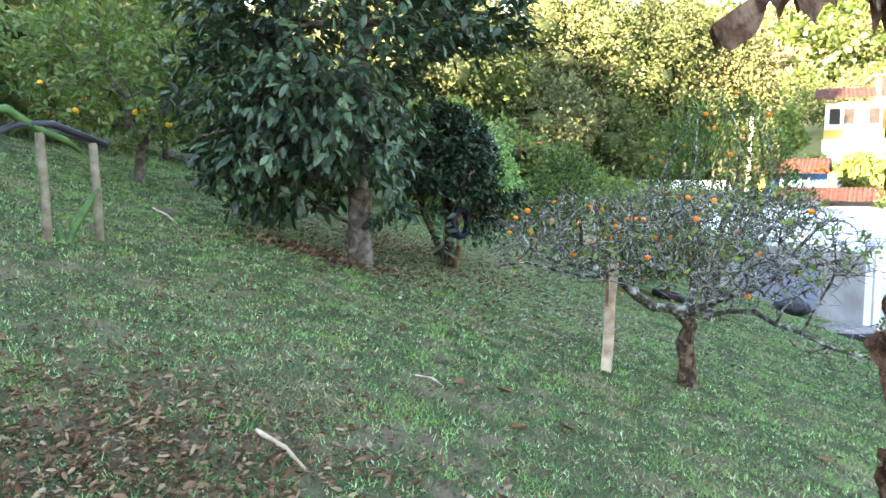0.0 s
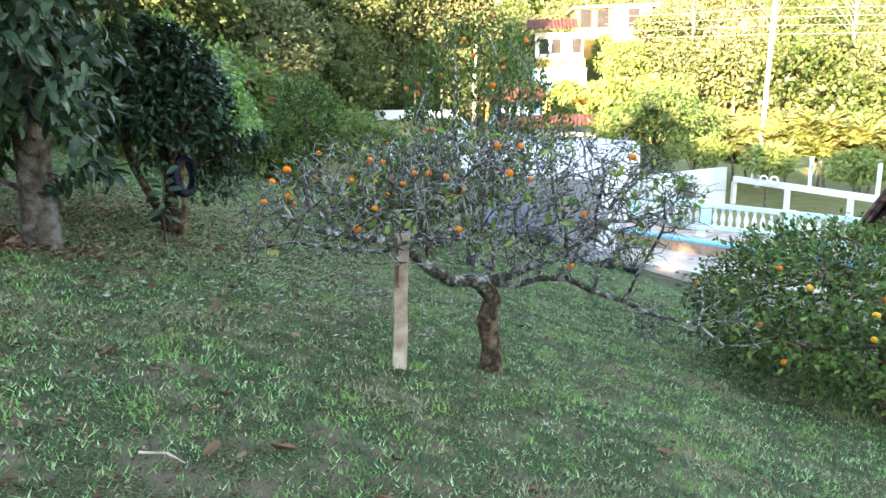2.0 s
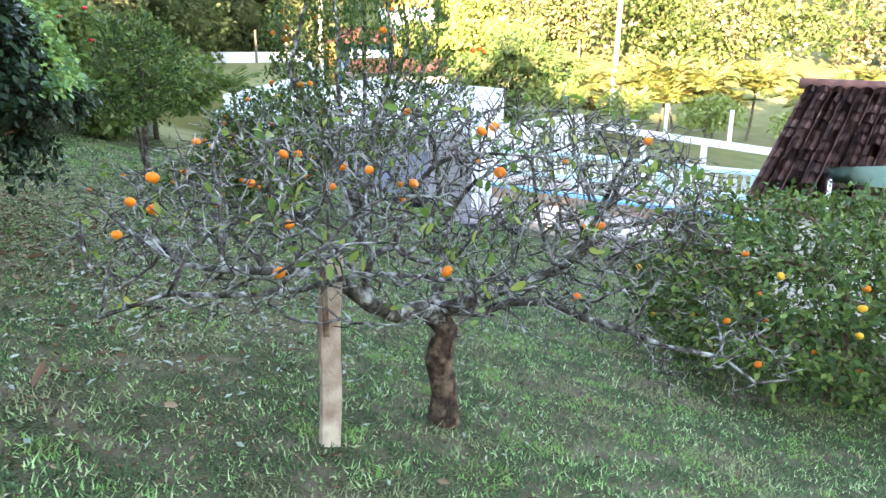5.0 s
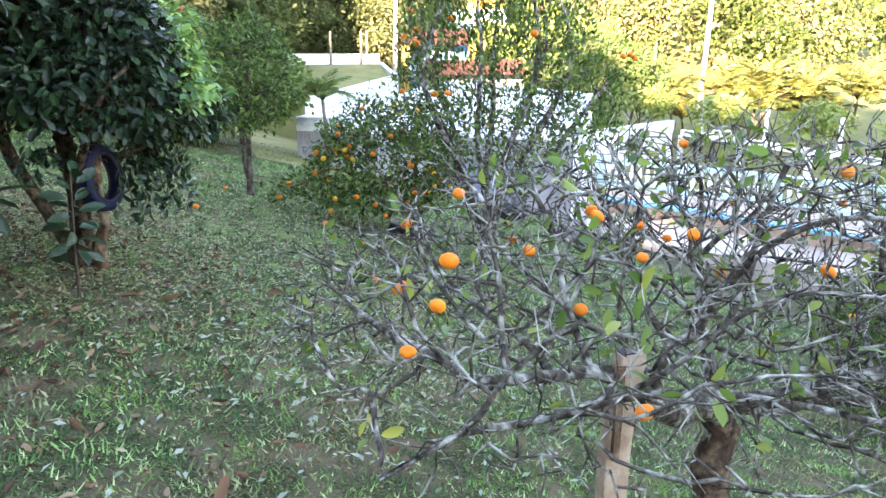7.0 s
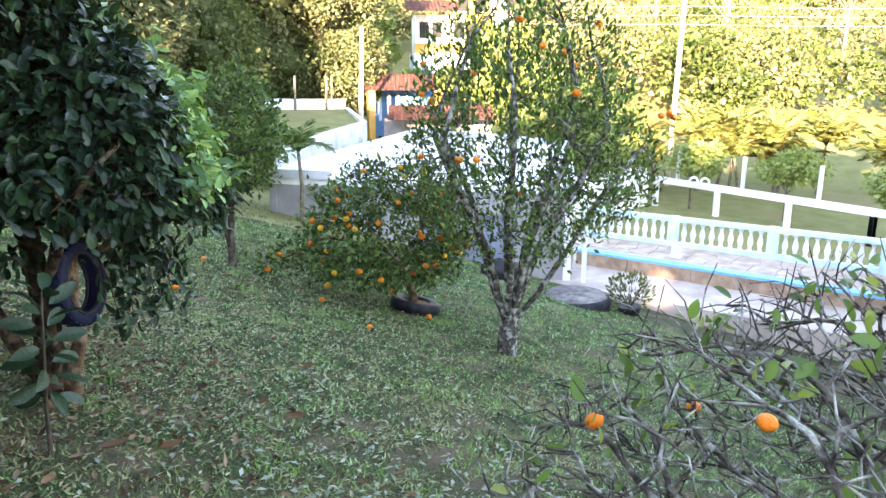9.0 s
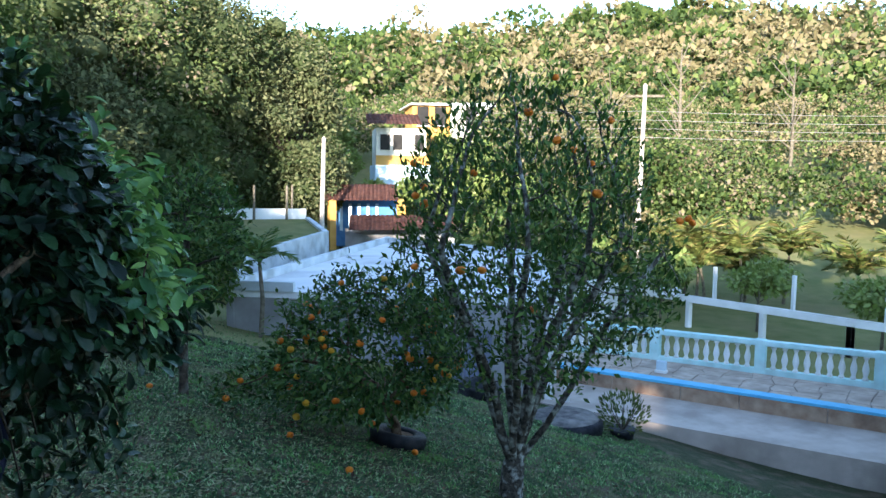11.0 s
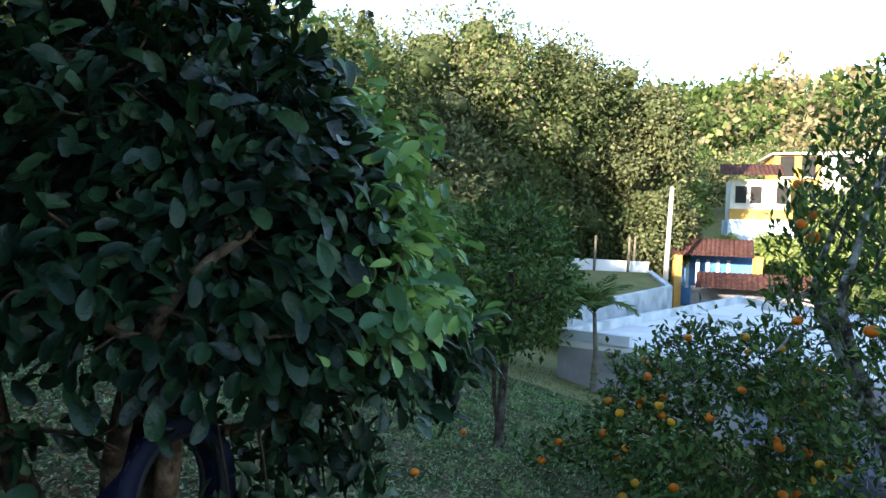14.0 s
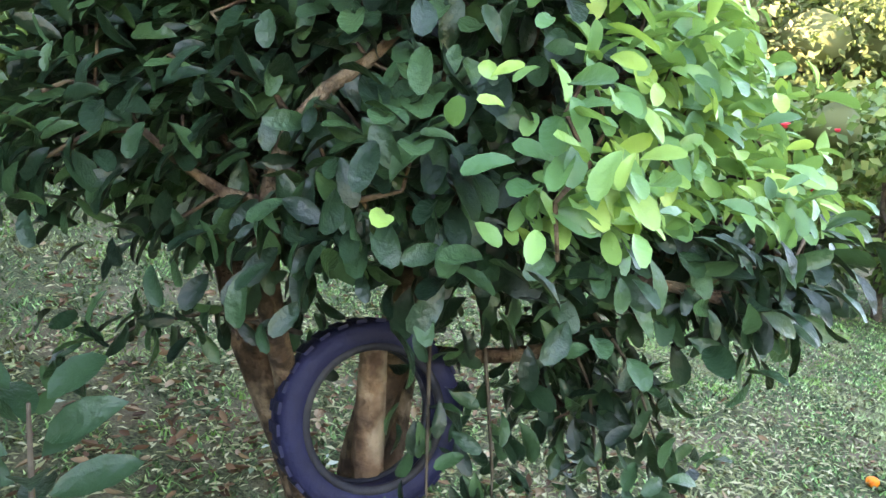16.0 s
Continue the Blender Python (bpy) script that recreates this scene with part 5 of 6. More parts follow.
tl = np.array([-5.9, 8.8, 3.15]) + ball_points(1000, 0.3) * np.array([1.7, 1.5, 1.35])
tree_l, nl, tipl = crown_tree("citrus_tree", "leafy citrus tree with yellow fruit and pale forked trunk", "tree", tuple(LB), lt, tl, M["leaf_hedge"], M["bark"], 0.07, tip_r=0.004,
    step=0.15, reach=1.6, kill=0.17, limit=0.011, per=7, spread=0.07, length=0.12, width=0.06, wiggle=0.25)
ol = nl[tipl & (nl[:, 1] < 8.8)]
hang_fruit(tree_l, [tuple(p) for p in ol[rng.choice(len(ol), 14, replace=False)]], 0.045, ("orange_y",))

# ---- hedge along the boundary ----
HEDGE = [(-12.5, 7.0, 4.6), (-10.3, 9.3, 4.8), (-9.0, 11.2, 4.6), (-8.0, 13.2, 4.4), (-6.6, 14.6, 4.2), (-5.2, 16.0, 3.8), (-3.8, 16.6, 3.4), (-2.5, 17.0, 3.1), (-1.2, 18.2, 2.7), (0.0, 19.6, 2.2), (0.9, 21.2, 1.4)]
for k, (x, y, top) in enumerate(HEDGE):
    z = gz(x, y)
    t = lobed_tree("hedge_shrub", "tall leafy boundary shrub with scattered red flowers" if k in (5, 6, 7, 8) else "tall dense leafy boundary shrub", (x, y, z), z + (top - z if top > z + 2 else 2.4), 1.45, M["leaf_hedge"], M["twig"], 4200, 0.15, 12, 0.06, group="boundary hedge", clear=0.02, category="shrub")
    if k in (5, 6, 7, 8):
        for _ in range(9):
            a = rng.random() * 6.28
            p = Vector((x + 1.25 * math.cos(a) * 0.8, y - 1.3 * abs(math.sin(a)), z + 0.9 + 1.9 * rng.random()))
            part("red_flower", lathe([(0.012, -0.03), (0.045, 0.0), (0.055, 0.02), (0.02, 0.03)], tuple(p), 6), M["flower"], t)

# ---- forest behind ----
FOREST = [(-13.5, 24, 8, 4.0), (-9, 27, 8.4, 3.8), (-5.5, 30, 8.6, 4.0), (-2.4, 36.5, 10.2, 3.8), (0.6, 40, 12.0, 3.8), (3.2, 41.5, 12.2, 3.5), (5.4, 42.5, 12.0, 3.2), (7.6, 42.5, 11.2, 3.1), (9.0, 42, 9.0, 2.4), (-7, 38, 11, 4.5), (-15, 33, 9.5, 4.6), (10.7, 43.5, 4.4, 1.5), (2.0, 37.8, 5.6, 2.4), (-1.4, 33.5, 5.8, 2.6), (-18, 17, 7.6, 4.0), (-15.5, 10, 7.2, 3.6), (-16.5, 3.5, 7.6, 3.6)]
for k, (x, y, top, r) in enumerate(FOREST):
    z = gz(x, y)
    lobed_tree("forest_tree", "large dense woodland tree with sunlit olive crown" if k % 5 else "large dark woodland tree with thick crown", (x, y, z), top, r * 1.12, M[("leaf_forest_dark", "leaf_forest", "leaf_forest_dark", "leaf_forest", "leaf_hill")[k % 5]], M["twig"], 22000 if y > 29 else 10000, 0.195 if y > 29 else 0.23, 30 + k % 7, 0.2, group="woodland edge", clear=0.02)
lobed_tree("lime_tree", "bright green leafy tree by the pole", (11.6, 42.0, gz(11.6, 42)), 3.9, 1.1, M["leaf_hedge"], M["twig"], 2600, 0.2, 9, 0.08, clear=0.05)
for x, y, top in ((2.2, 89, 23.5), (4.6, 90, 22.4), (-8, 80, 22), (20.5, 90, 15.5)):
    z = gz(x, y)
    t = thing("pine_tree", "dark tall conifer standing above the woods", "tree", (x, y, z), "skyline conifers")
    part("trunk", tubes([([(x, y, z), (x, y, top)], [0.25, 0.05])], 6), M["twig"], t)
    n = 900
    f = rng.random(n) ** 0.7
    a = rng.random(n) * 6.28
    rr = (0.3 + 1.5 * (1 - f)) * np.sqrt(rng.random(n))
    c = np.stack([x + rr * np.cos(a), y + rr * np.sin(a), z + (top - z) * (0.55 + 0.45 * f)], -1)
    part("crown", leaves(c, np.stack([np.cos(a), np.sin(a), 0.2 + 0 * a], -1), rng.normal(size=(n, 3)) + (0, 0, 1), 0.5, 0.3), M["pine"], t, kind="stuff")

# ---- wooded hill across the valley, one mass ----
n_tr = 2300
rr, az = 46 + 195 * rng.random(n_tr * 2) ** 1.2, rng.uniform(-16, 68, n_tr * 2)
hx, hy = rr * np.sin(np.radians(az)), rr * np.cos(np.radians(az))
ok = (rr > 46) & (rr < 240) & ~((np.abs(hx - 29) < 8) & (np.abs(hy - 26) < 9)) & ((rr > 56) | (az > 24)) & (az > -16) & (az < 68) & ~((np.abs(hx - 20) < 7) & (hy < 58)) & ((rr > 70) | (vnoise(hx, hy, 14, 8) > 0.35))
hx, hy = hx[ok][:n_tr], hy[ok][:n_tr]
hz = height(hx, hy)
HR = rng.uniform(1.3, 3.6, len(hx)) * (0.5 + np.hypot(hx, hy) / 170) * (0.85 + 0.5 * (rng.random(len(hx)) > 0.9))
HR = np.where(np.hypot(hx, hy) < 95, np.minimum(HR, 2.3), HR)
HH = HR * rng.uniform(1.3, 2.2, len(hx))
near_h = np.hypot(hx, hy) < 95
who = np.repeat(np.arange(len(hx)), np.where(near_h, 330, 105))
q = ball_points(len(who), 0.72)
q[:, 2] = np.where(q[:, 2] < -0.4, -q[:, 2], q[:, 2])
lump = 0.66 + 0.42 * vnoise(q[:, 0] * 3 + who * 1.7, q[:, 1] * 3 + q[:, 2] * 2, 1.0, 9)
c = np.stack([hx, hy, hz + HH * 0.55], -1)[who] + q * np.stack([HR, HR, HH * 0.6], -1)[who] * lump[:, None]
d = unit(q + rng.normal(size=c.shape) * 0.8)
s = np.where(near_h[who], 0.29, 0.24 + 0.0068 * np.hypot(hx, hy)[who]) * (0.6 + 0.8 * rng.random(len(who)))
sort = vnoise(hx, hy, 22, 21) * 0.4 + 0.6 * rng.random(len(hx))
sort = np.digitize(sort, (0.4, 0.62))
up = unit(q + rng.normal(size=c.shape) * 0.5 + np.array([0, 0, 0.5]))
sort = sort[who]
for k, (m_, lab) in enumerate((("leaf_woods_d", "dark green woods on the hillside"), ("leaf_hill", "sunlit mixed woods covering the hillside"), ("leaf_woods_b", "brownish sunlit woods on the hillside"))):
    pick = sort == k
    woods = new("far_woods", leaves(c[pick], d[pick], up[pick], s[pick], s[pick] * 0.7))
    woods.data.materials.append(M[m_])
    tagged(woods, lab, "woods", kind="stuff")
for x, y, top, r in ((21.5, 46.5, 4.0, 1.9), (24.5, 45.5, 4.2, 2.2), (27.5, 43.5, 4.4, 2.3), (22.5, 43.0, 1.8, 1.8), (15.2, 46.0, 1.6, 1.2), (17.4, 45.6, 1.5, 1.3), (19.6, 45.0, 2.0, 1.4), (30.5, 40.5, 4.6, 2.4), (33, 37, 4.5, 2.5), (14.2, 50.5, 5.2, 1.5), (22.6, 51.6, 5.4, 1.6), (25.2, 50.6, 6.4, 2.0), (26, 51, 6.5, 2.4)):
    lobed_tree("garden_tree", "sunlit yellow-green garden tree near the hillside house", (x, y, gz(x, y)), top, r, M["leaf_lime"] if r < 2 else M["leaf_hill"], M["wood_grey"], 3200, 0.26, 12, 0.1, group="hillside garden trees", clear=0.1)

# ---- unseen woods added uphill, only to keep the yard in shade ----
n_sh = 150
sp = rng.uniform(-34, -24, n_sh)
sq = rng.uniform(-75, 80, n_sh)
sx, sy = 0.62 * sp - 0.785 * sq, 0.785 * sp + 0.62 * sq
keep = ~((sy > 8) & (sx > -26))
sx, sy, sp = sx[keep], sy[keep], sp[keep]
sz = height(sx, sy)
top = 9.9 + 0.6 * rng.random(len(sx)) - 0.19 * (sp + 30)
per = 260
who = np.repeat(np.arange(len(sx)), per)
q = ball_points(len(who), 0.3)
c = np.stack([sx, sy, (sz + top) / 2], -1)[who] + q * np.stack([np.full(len(sx), 3.6), np.full(len(sx), 3.6), (top - sz) / 2], -1)[who]
uw = new("shade_woods", leaves(c, rng.normal(size=c.shape), rng.normal(size=c.shape), 1.7, 1.3))
uw.data.materials.append(M["leaf_forest_dark"])
tagged(uw, "unseen leaf mass added uphill to block the sun", "woods", kind="stuff")


# ---- palms and garden trees by the fence ----
def palm(name, label, base, h, fronds, flen, leaf, r=0.07, group="", lean=0.0):
    t = thing(name, label, "palm", base, group)
    b = np.array(base)
    top = b + (lean, 0, h)
    part("trunk", tubes([([b - (0, 0, 0.1), (b + top) / 2 + (0.05, 0, 0), top], [r * 1.2, r, r * 0.8])], 8), M["wood_grey"], t)
    C, Dd, U, Ls, Wd, rach = [], [], [], [], [], []
    for k in range(fronds):
        a = 2.4 * k + rng.random()
        el = radians(88 - 44 * (k / fronds))
        bend, reach_ = radians(6 + 6 * rng.random()), flen * (0.6 + 0.5 * rng.random())
        dirv = np.array([math.cos(a), math.sin(a), 0])
        pts = [top]
        for s in range(9):
            e = el - s * bend
            pts.append(pts[-1] + (dirv * math.cos(e) + np.array([0, 0, math.sin(e)])) * reach_ / 9)
        pts = np.array(pts)
        rach.append((pts, np.linspace(0.016, 0.004, 10)))
        side = np.array([-dirv[1], dirv[0], 0])
        for s in range(2, 20):
            f = s / 20 * 9
            p = pts[int(f)] + (pts[min(9, int(f) + 1)] - pts[int(f)]) * (f - int(f))
            tang = unit(pts[min(9, int(f) + 1)] - pts[int(f)])
            for sg in (-1, 1):
                C.append(p)
                Dd.append(unit(tang * 1.1 + sg * side * 0.8 + np.array([0, 0, -0.1 - 0.5 * rng.random()])))
                U.append(np.cross(side * sg, tang) + rng.normal(size=3) * 0.2 + np.array([0, 0, 0.4]))
                Ls.append(flen * 0.32 * math.sin(math.pi * (0.15 + 0.8 * s / 20)))
                Wd.append(flen * 0.032)
    part("rachis", tubes(rach, 4), M["cactus"], t)
    part("fronds", leaves(np.array(C), np.array(Dd), np.array(U), np.array(Ls), np.array(Wd)), leaf, t, kind="stuff")
    return t


for k, f in enumerate((0.06, 0.2, 0.3, 0.36, 0.42, 0.47, 0.52, 0.57, 0.62, 0.67, 0.74, 0.86, 0.97)):
    x, y = 17.0 + 9.5 * f + rng.normal() * 0.4, 33.5 - 11 * f + rng.normal() * 0.7
    palm("areca_palm", "golden-green areca palm clump beyond the white fence", (x, y, gz(x, y)), 0.6 + 1.7 * rng.random(), 26, 1.8 + 0.5 * rng.random(), M["leaf_palm"], 0.06, "palm row", 0.2 * rng.normal())
for x, y, top in ((15.6, 27.0, -0.55), (17.6, 25.2, -0.85), (18.9, 22.2, -1.0), (19.7, 18.6, -1.1), (20.3, 15.6, -1.2)):
    lobed_tree("umbrella_tree", "small tree with flat yellow-green layered crown by the fence", (x, y, gz(x, y)), top, 1.15, M["leaf_lime"], M["wood_grey"], 1500, 0.17, 10, 0.05, flat=0.65, group="umbrella trees", clear=0.62)
lobed_tree("round_bush", "large dark rounded bush behind the white wall", (15.0, 29.2, gz(15, 29.2)), 1.5, 2.3, M["leaf_hedge"], M["twig"], 9000, 0.16, 14, 0.1, clear=0.05, category="bush")
for x, y, top in ((13.6, 25.6, -1.4), (14.6, 25.3, -1.8)):
    lobed_tree("rose_shrub", "thin flowering shrub against the white wall", (x, y, gz(x, y)), top, 0.55, M["leaf_hedge"], M["twig"], 420, 0.12, 6, 0.02, clear=0.2, category="shrub")
palm("young_palm", "young palm with a thin pale trunk by the building", (2.67, 20.3, gz(2.67, 20.3)), 1.5, 11, 1.0, M["leaf_hedge"], 0.045)
for x, y, z1, r in ((31, 45, 7.5, 0.14), (36, 44, 9.5, 0.16), (42, 40, 8.0, 0.15), (28, 50, 8.5, 0.13)):
    z = gz(x, y)
    t = thing("bare_tree", "pale leafless tree on the hillside", "tree", (x, y, z), "bare trees")
    ch = [([(x, y, z - 0.2), (x + 0.1, y, (z + z1) / 2), (x, y, z1)], [r, r * 0.8, r * 0.4])]
    for k in range(16):
        a, f = rng.random() * 6.28, 0.4 + 0.6 * rng.random()
        p = np.array([x, y, z + (z1 - z) * f])
        e = p + np.array([math.cos(a), math.sin(a), 1.2]) * (0.8 + rng.random())
        ch.append(([p, (p + e) / 2 + rng.normal(size=3) * 0.1, e], [r * 0.35, r * 0.25, r * 0.1]))
    part("trunk", tubes(ch, 6), M["wood_grey"], t)


# ---- small things on the lawn ----
def hose_frame():
    a, b = Vector((-3.85, 3.98)), Vector((-3.71, 4.49))
    for p, top in ((a, 1.98), (b, 1.85)):
        t = thing("wooden_post", "short grey wooden post standing in the lawn", "post", (p.x, p.y, gz(p.x, p.y)), "hose posts")
        part("shaft", tubes([([(p.x, p.y, gz(p.x, p.y) - 0.1), (p.x + 0.01, p.y, (1 + top) / 2), (p.x, p.y, top)], [0.042, 0.04, 0.038])], 9), M["wood_grey"], t)
    t = thing("garden_hose", "black hose arched over two wooden posts", "hose", (-3.85, 3.98, 1.98))
    part("tube", tubes([([(-4.2, 3.2, 1.55), (-4.05, 3.45, 1.85), (-3.9, 3.8, 2.0), (-3.8, 4.1, 2.01), (-3.72, 4.4, 1.91), (-3.66, 4.62, 1.83)], [0.03] * 6), ([(-3.9, 3.85, 2.0), (-3.8, 4.2, 1.93), (-3.7, 4.5, 1.86)], [0.02] * 3)], 8), M["hose"], t)
    c = thing("cactus", "ridged green cactus stem leaning beside the posts", "cactus", (-3.75, 4.2, gz(-3.75, 4.2)))
    z = gz(-3.75, 4.2)
    part("stem", tubes([([(-3.78, 4.15, z), (-3.74, 4.22, z + 0.16), (-3.68, 4.34, z + 0.34), (-3.64, 4.42, z + 0.46)], [0.028, 0.034, 0.03, 0.012]), ([(-3.8, 4.1, z), (-3.84, 4.12, z + 0.14)], [0.035, 0.02])], 6), M["cactus"], c)
    c2 = thing("cactus", "flat green cactus stem drooping over the posts", "cactus", (-3.85, 3.98, 1.98))
    part("stem", tubes([([(-3.97, 3.55, 2.1), (-3.92, 3.7, 2.12), (-3.88, 3.9, 2.0), (-3.84, 4.05, 1.97)], [0.02, 0.04, 0.045, 0.03]), ([(-3.85, 3.9, 1.98), (-3.78, 4.2, 1.88), (-3.74, 4.35, 1.78)], [0.03, 0.035, 0.02]), ([(-4.3, 3.1, 1.72), (-4.1, 3.4, 1.86), (-3.95, 3.7, 1.95)], [0.03, 0.045, 0.03])], 6), M["cactus"], c2)


hose_frame()


def banana_plant():
    x, y = 2.12, 1.74
    z = gz(x, y)
    t = thing("banana_plant", "withered banana plant hung with curled brown dead leaves", "banana plant", (x, y, z))
    part("stem", tubes([([(x, y, z - 0.1), (x + 0.02, y, z + 0.6), (x, y + 0.02, z + 1.5), (x - 0.02, y, z + 2.6)], [0.1, 0.09, 0.075, 0.05])], 10), M["banana_stem"], t)
    for k in range(60):
        a = rng.uniform(0, 6.28)
        h0 = z + 0.5 + 2.1 * rng.random()
        L = 0.2 + 0.34 * rng.random()
        dirv = Vector((math.cos(a), math.sin(a), 0))
        side = Vector((-dirv.y, dirv.x, 0))
        out = 0.04 + 0.13 * rng.random()
        w0 = 0.02 + 0.035 * rng.random()
        bm = bmesh.new()
        prev = None
        ph = rng.random() * 6
        for s in range(19):
            f = s / 18
            p = Vector((x, y, h0)) + dirv * (0.06 + out * math.sin(min(1, f * 2.0) * 1.5) - 0.05 * f) + Vector((0, 0, 0.09 * math.sin(f * 3.1) - L * f ** 1.3)) + side * 0.02 * math.sin(5 * f + ph)
            tw = 1.8 * math.sin(3.5 * f + ph)
            sv = side * math.cos(tw) + dirv * math.sin(tw)
            nv = dirv * math.cos(tw) - side * math.sin(tw)
            w = w0 * (0.2 + math.sin(math.pi * min(1, 0.1 + f)))
            row = []
            for i in range(7):
                u = i / 3 - 1
                rag = (0.55 + 0.7 * rng.random()) if abs(u) > 0.9 else 1
                row.append(bm.verts.new(p + sv * w * u * rag + nv * (0.6 * w * u * u + 0.22 * w * math.sin(9 * u + 7 * f + ph) + 0.1 * w * rng.normal())))
            if prev:
                for i in range(6):
                    bm.faces.new((prev[i], prev[i + 1], row[i + 1], row[i])).smooth = True
            prev = row
        bmesh.ops.solidify(bm, geom=bm.faces[:], thickness=0.002)
        part("dead_leaf", bm, M["banana"], t)
    # one dead leaf arching toward the lawn
    bm = bmesh.new()
    prev = None
    for s in range(41):
        f = s / 40
        p = Vector((x, y, z + 2.55)).lerp(Vector((0.98, 0.62, 2.06)), f) + Vector((0, 0, 0.28 * math.sin(math.pi * f)))
        w = 0.015 + 0.045 * math.sin(math.pi * f)
        j = 0.13 * rng.random() ** 2
        row = [bm.verts.new(p + Vector((0.5 * w, -0.7 * w, -w - j))), bm.verts.new(p), bm.verts.new(p + Vector((-0.5 * w, 0.7 * w, -w - 0.13 * rng.random() ** 2)))]
        if prev:
            for i in (0, 1):
                bm.faces.new((prev[i], prev[i + 1], row[i + 1], row[i]))
        prev = row
    bmesh.ops.solidify(bm, geom=bm.faces[:], thickness=0.004)
    part("arched_leaf", bm, M["banana"], t)


banana_plant()


def round_slab(x, y, r):
    z = WALK_Z + 0.0
    z = max(gz(x, y), WALK_Z)
    t = thing("round_stone_slab", "low round mottled stone slab with dark rim", "slab", (x, y, z))
    bm = lathe([(r * 0.96, -0.1), (r, 0.02), (r * 0.99, 0.1), (r * 0.9, 0.14)], (x, y, z), 28)
    for v in bm.verts:
        v.co.z += 0.03 * (float(vnoise(v.co.x, v.co.y, 0.3, 4)) - 0.5)
    part("rim", bm, M["rubber"], t)
    bm = lathe([(r * 0.9, 0.13), (r * 0.86, 0.155), (r * 0.5, 0.17), (0.02, 0.165)], (x, y, z), 28)
    part("top", bm, M["rock"], t)


round_slab(6.5, 15.3, 0.62)
rk = thing("black_bag", "crumpled shiny black plastic bag on the lawn edge", "bag", (5.8, 16.9, gz(5.8, 16.9)))
bm = bmesh.new()
bmesh.ops.create_icosphere(bm, subdivisions=3, radius=1)
for v in bm.verts:
    n_ = noise.noise(v.co * 2.3) * 0.3 + noise.noise(v.co * 6) * 0.12
    v.co = Vector((5.8, 16.9, gz(5.8, 16.9) + 0.14)) + Vector((v.co.x * 0.4, v.co.y * 0.34, v.co.z * 0.26)) * (1 + n_)
for f in bm.faces:
    f.smooth = True
part("bag", bm, M["bag"], rk)
pot = thing("potted_shrub", "small dark shrub in a black pot on the walkway", "shrub", (7.4, 14.95, WALK_Z))
part("pot", lathe([(0.16, -0.02), (0.2, 0.2), (0.22, 0.26), (0.19, 0.25)], (7.4, 14.95, WALK_Z), 16), M["rubber"], pot)
q = ball_points(420, 0.3)
c = np.array([7.4, 14.95, WALK_Z + 0.52]) + q * np.array([0.42, 0.42, 0.34])
part("crown", leaves(c, unit(q + (0, 0, 0.8)), rng.normal(size=c.shape), 0.09, 0.035), M["leaf_forest_dark"], pot, kind="stuff")
part("stems", tubes([([(7.4, 14.95, WALK_Z + 0.2), (7.4 + 0.3 * math.cos(a), 14.95 + 0.3 * math.sin(a), WALK_Z + 0.7)], [0.012, 0.005]) for a in np.linspace(0, 5.6, 8)], 5), M["twig"], pot)
heart = thing("hanging_ornament", "white double ring ornament on the garden tree", "ornament", (16.8, 23.9, -2.1))
for dx in (-0.16, 0.16):
    part("ring", torus((16.8 + dx * 0.6, 23.9 - dx, -1.95), (-0.8, -0.6, 0.1), 0.13, 0.035, 20, 8), M["white"], heart)
part("hook", tubes([([(16.8, 23.9, -1.85), (16.8, 23.9, -1.5)], [0.01, 0.01])], 4), M["wire"], heart)
sp = thing("leaning_stick", "thin pale stick leaning at the lawn edge", "stick", (5.1, 17.7, gz(5.1, 17.7)))
part("shaft", tubes([([(5.1, 17.7, gz(5.1, 17.7) - 0.05), (5.16, 17.75, gz(5.1, 17.7) + 0.75)], [0.018, 0.014])], 6), M["pole"], sp)

# sticks and large dead leaves that lie on the lawn
for k, (x0, y0, x1, y1, r) in enumerate(((-0.95, 1.62, -0.62, 1.4, 0.014), (0.1, 1.62, 0.2, 1.45, 0.012), (-0.5, 3.3, -0.3, 3.25, 0.008), (-4.6, 6.9, -4.0, 6.4, 0.015))):
    t = thing("fallen_stick", "pale broken stick lying on the lawn", "stick", (x0, y0, gz(x0, y0)), "sticks on the lawn")
    xm, ym = (x0 + x1) / 2 + 0.02, (y0 + y1) / 2 + 0.015
    part("shaft", tubes([([(x0, y0, gz(x0, y0) + 0.02), (xm, ym, gz(xm, ym) + 0.035), (x1, y1, gz(x1, y1) + 0.02)], [r, r * 0.9, r * 0.5])], 6), M["wood"], t)
big = [(-0.9, 4.7), (0.2, 3.48), (-0.46, 5.7), (-0.93, 8.17), (-1.42, 7.54), (0.54, 9.93), (-0.18, 3.44), (-0.67, 8.14), (0.35, 2.9), (-0.2, 4.1), (0.6, 3.1), (-1.0, 6.4), (-0.3, 9.6), (0.1, 8.8), (3.1, 3.9), (2.6, 4.2)]
for k, (x, y) in enumerate(big):
    z = gz(x, y)
    n = 1
    c = np.array([(x, y, z + 0.03)] * n) + rng.normal(size=(n, 3)) * (0.02, 0.02, 0.003)
    me = leaves(c, np.stack([rng.normal(size=n), rng.normal(size=n), rng.normal(size=n) * 0.2], -1), np.array([[0, 0, 1.0]] * n) + rng.normal(size=(n, 3)) * 0.5, 0.12 + 0.05 * rng.random(), 0.05, CURL)
    me.materials.append(M["litter"])
    ob = new("fallen_leaf", me)
    tagged(ob, "large curled brown dead leaf lying on the lawn", "leaf", "dead leaves on the lawn")


# ---- terrace paving stones ----
cols, rws = 22, 6
L = (TERR_B - TERR_A).length
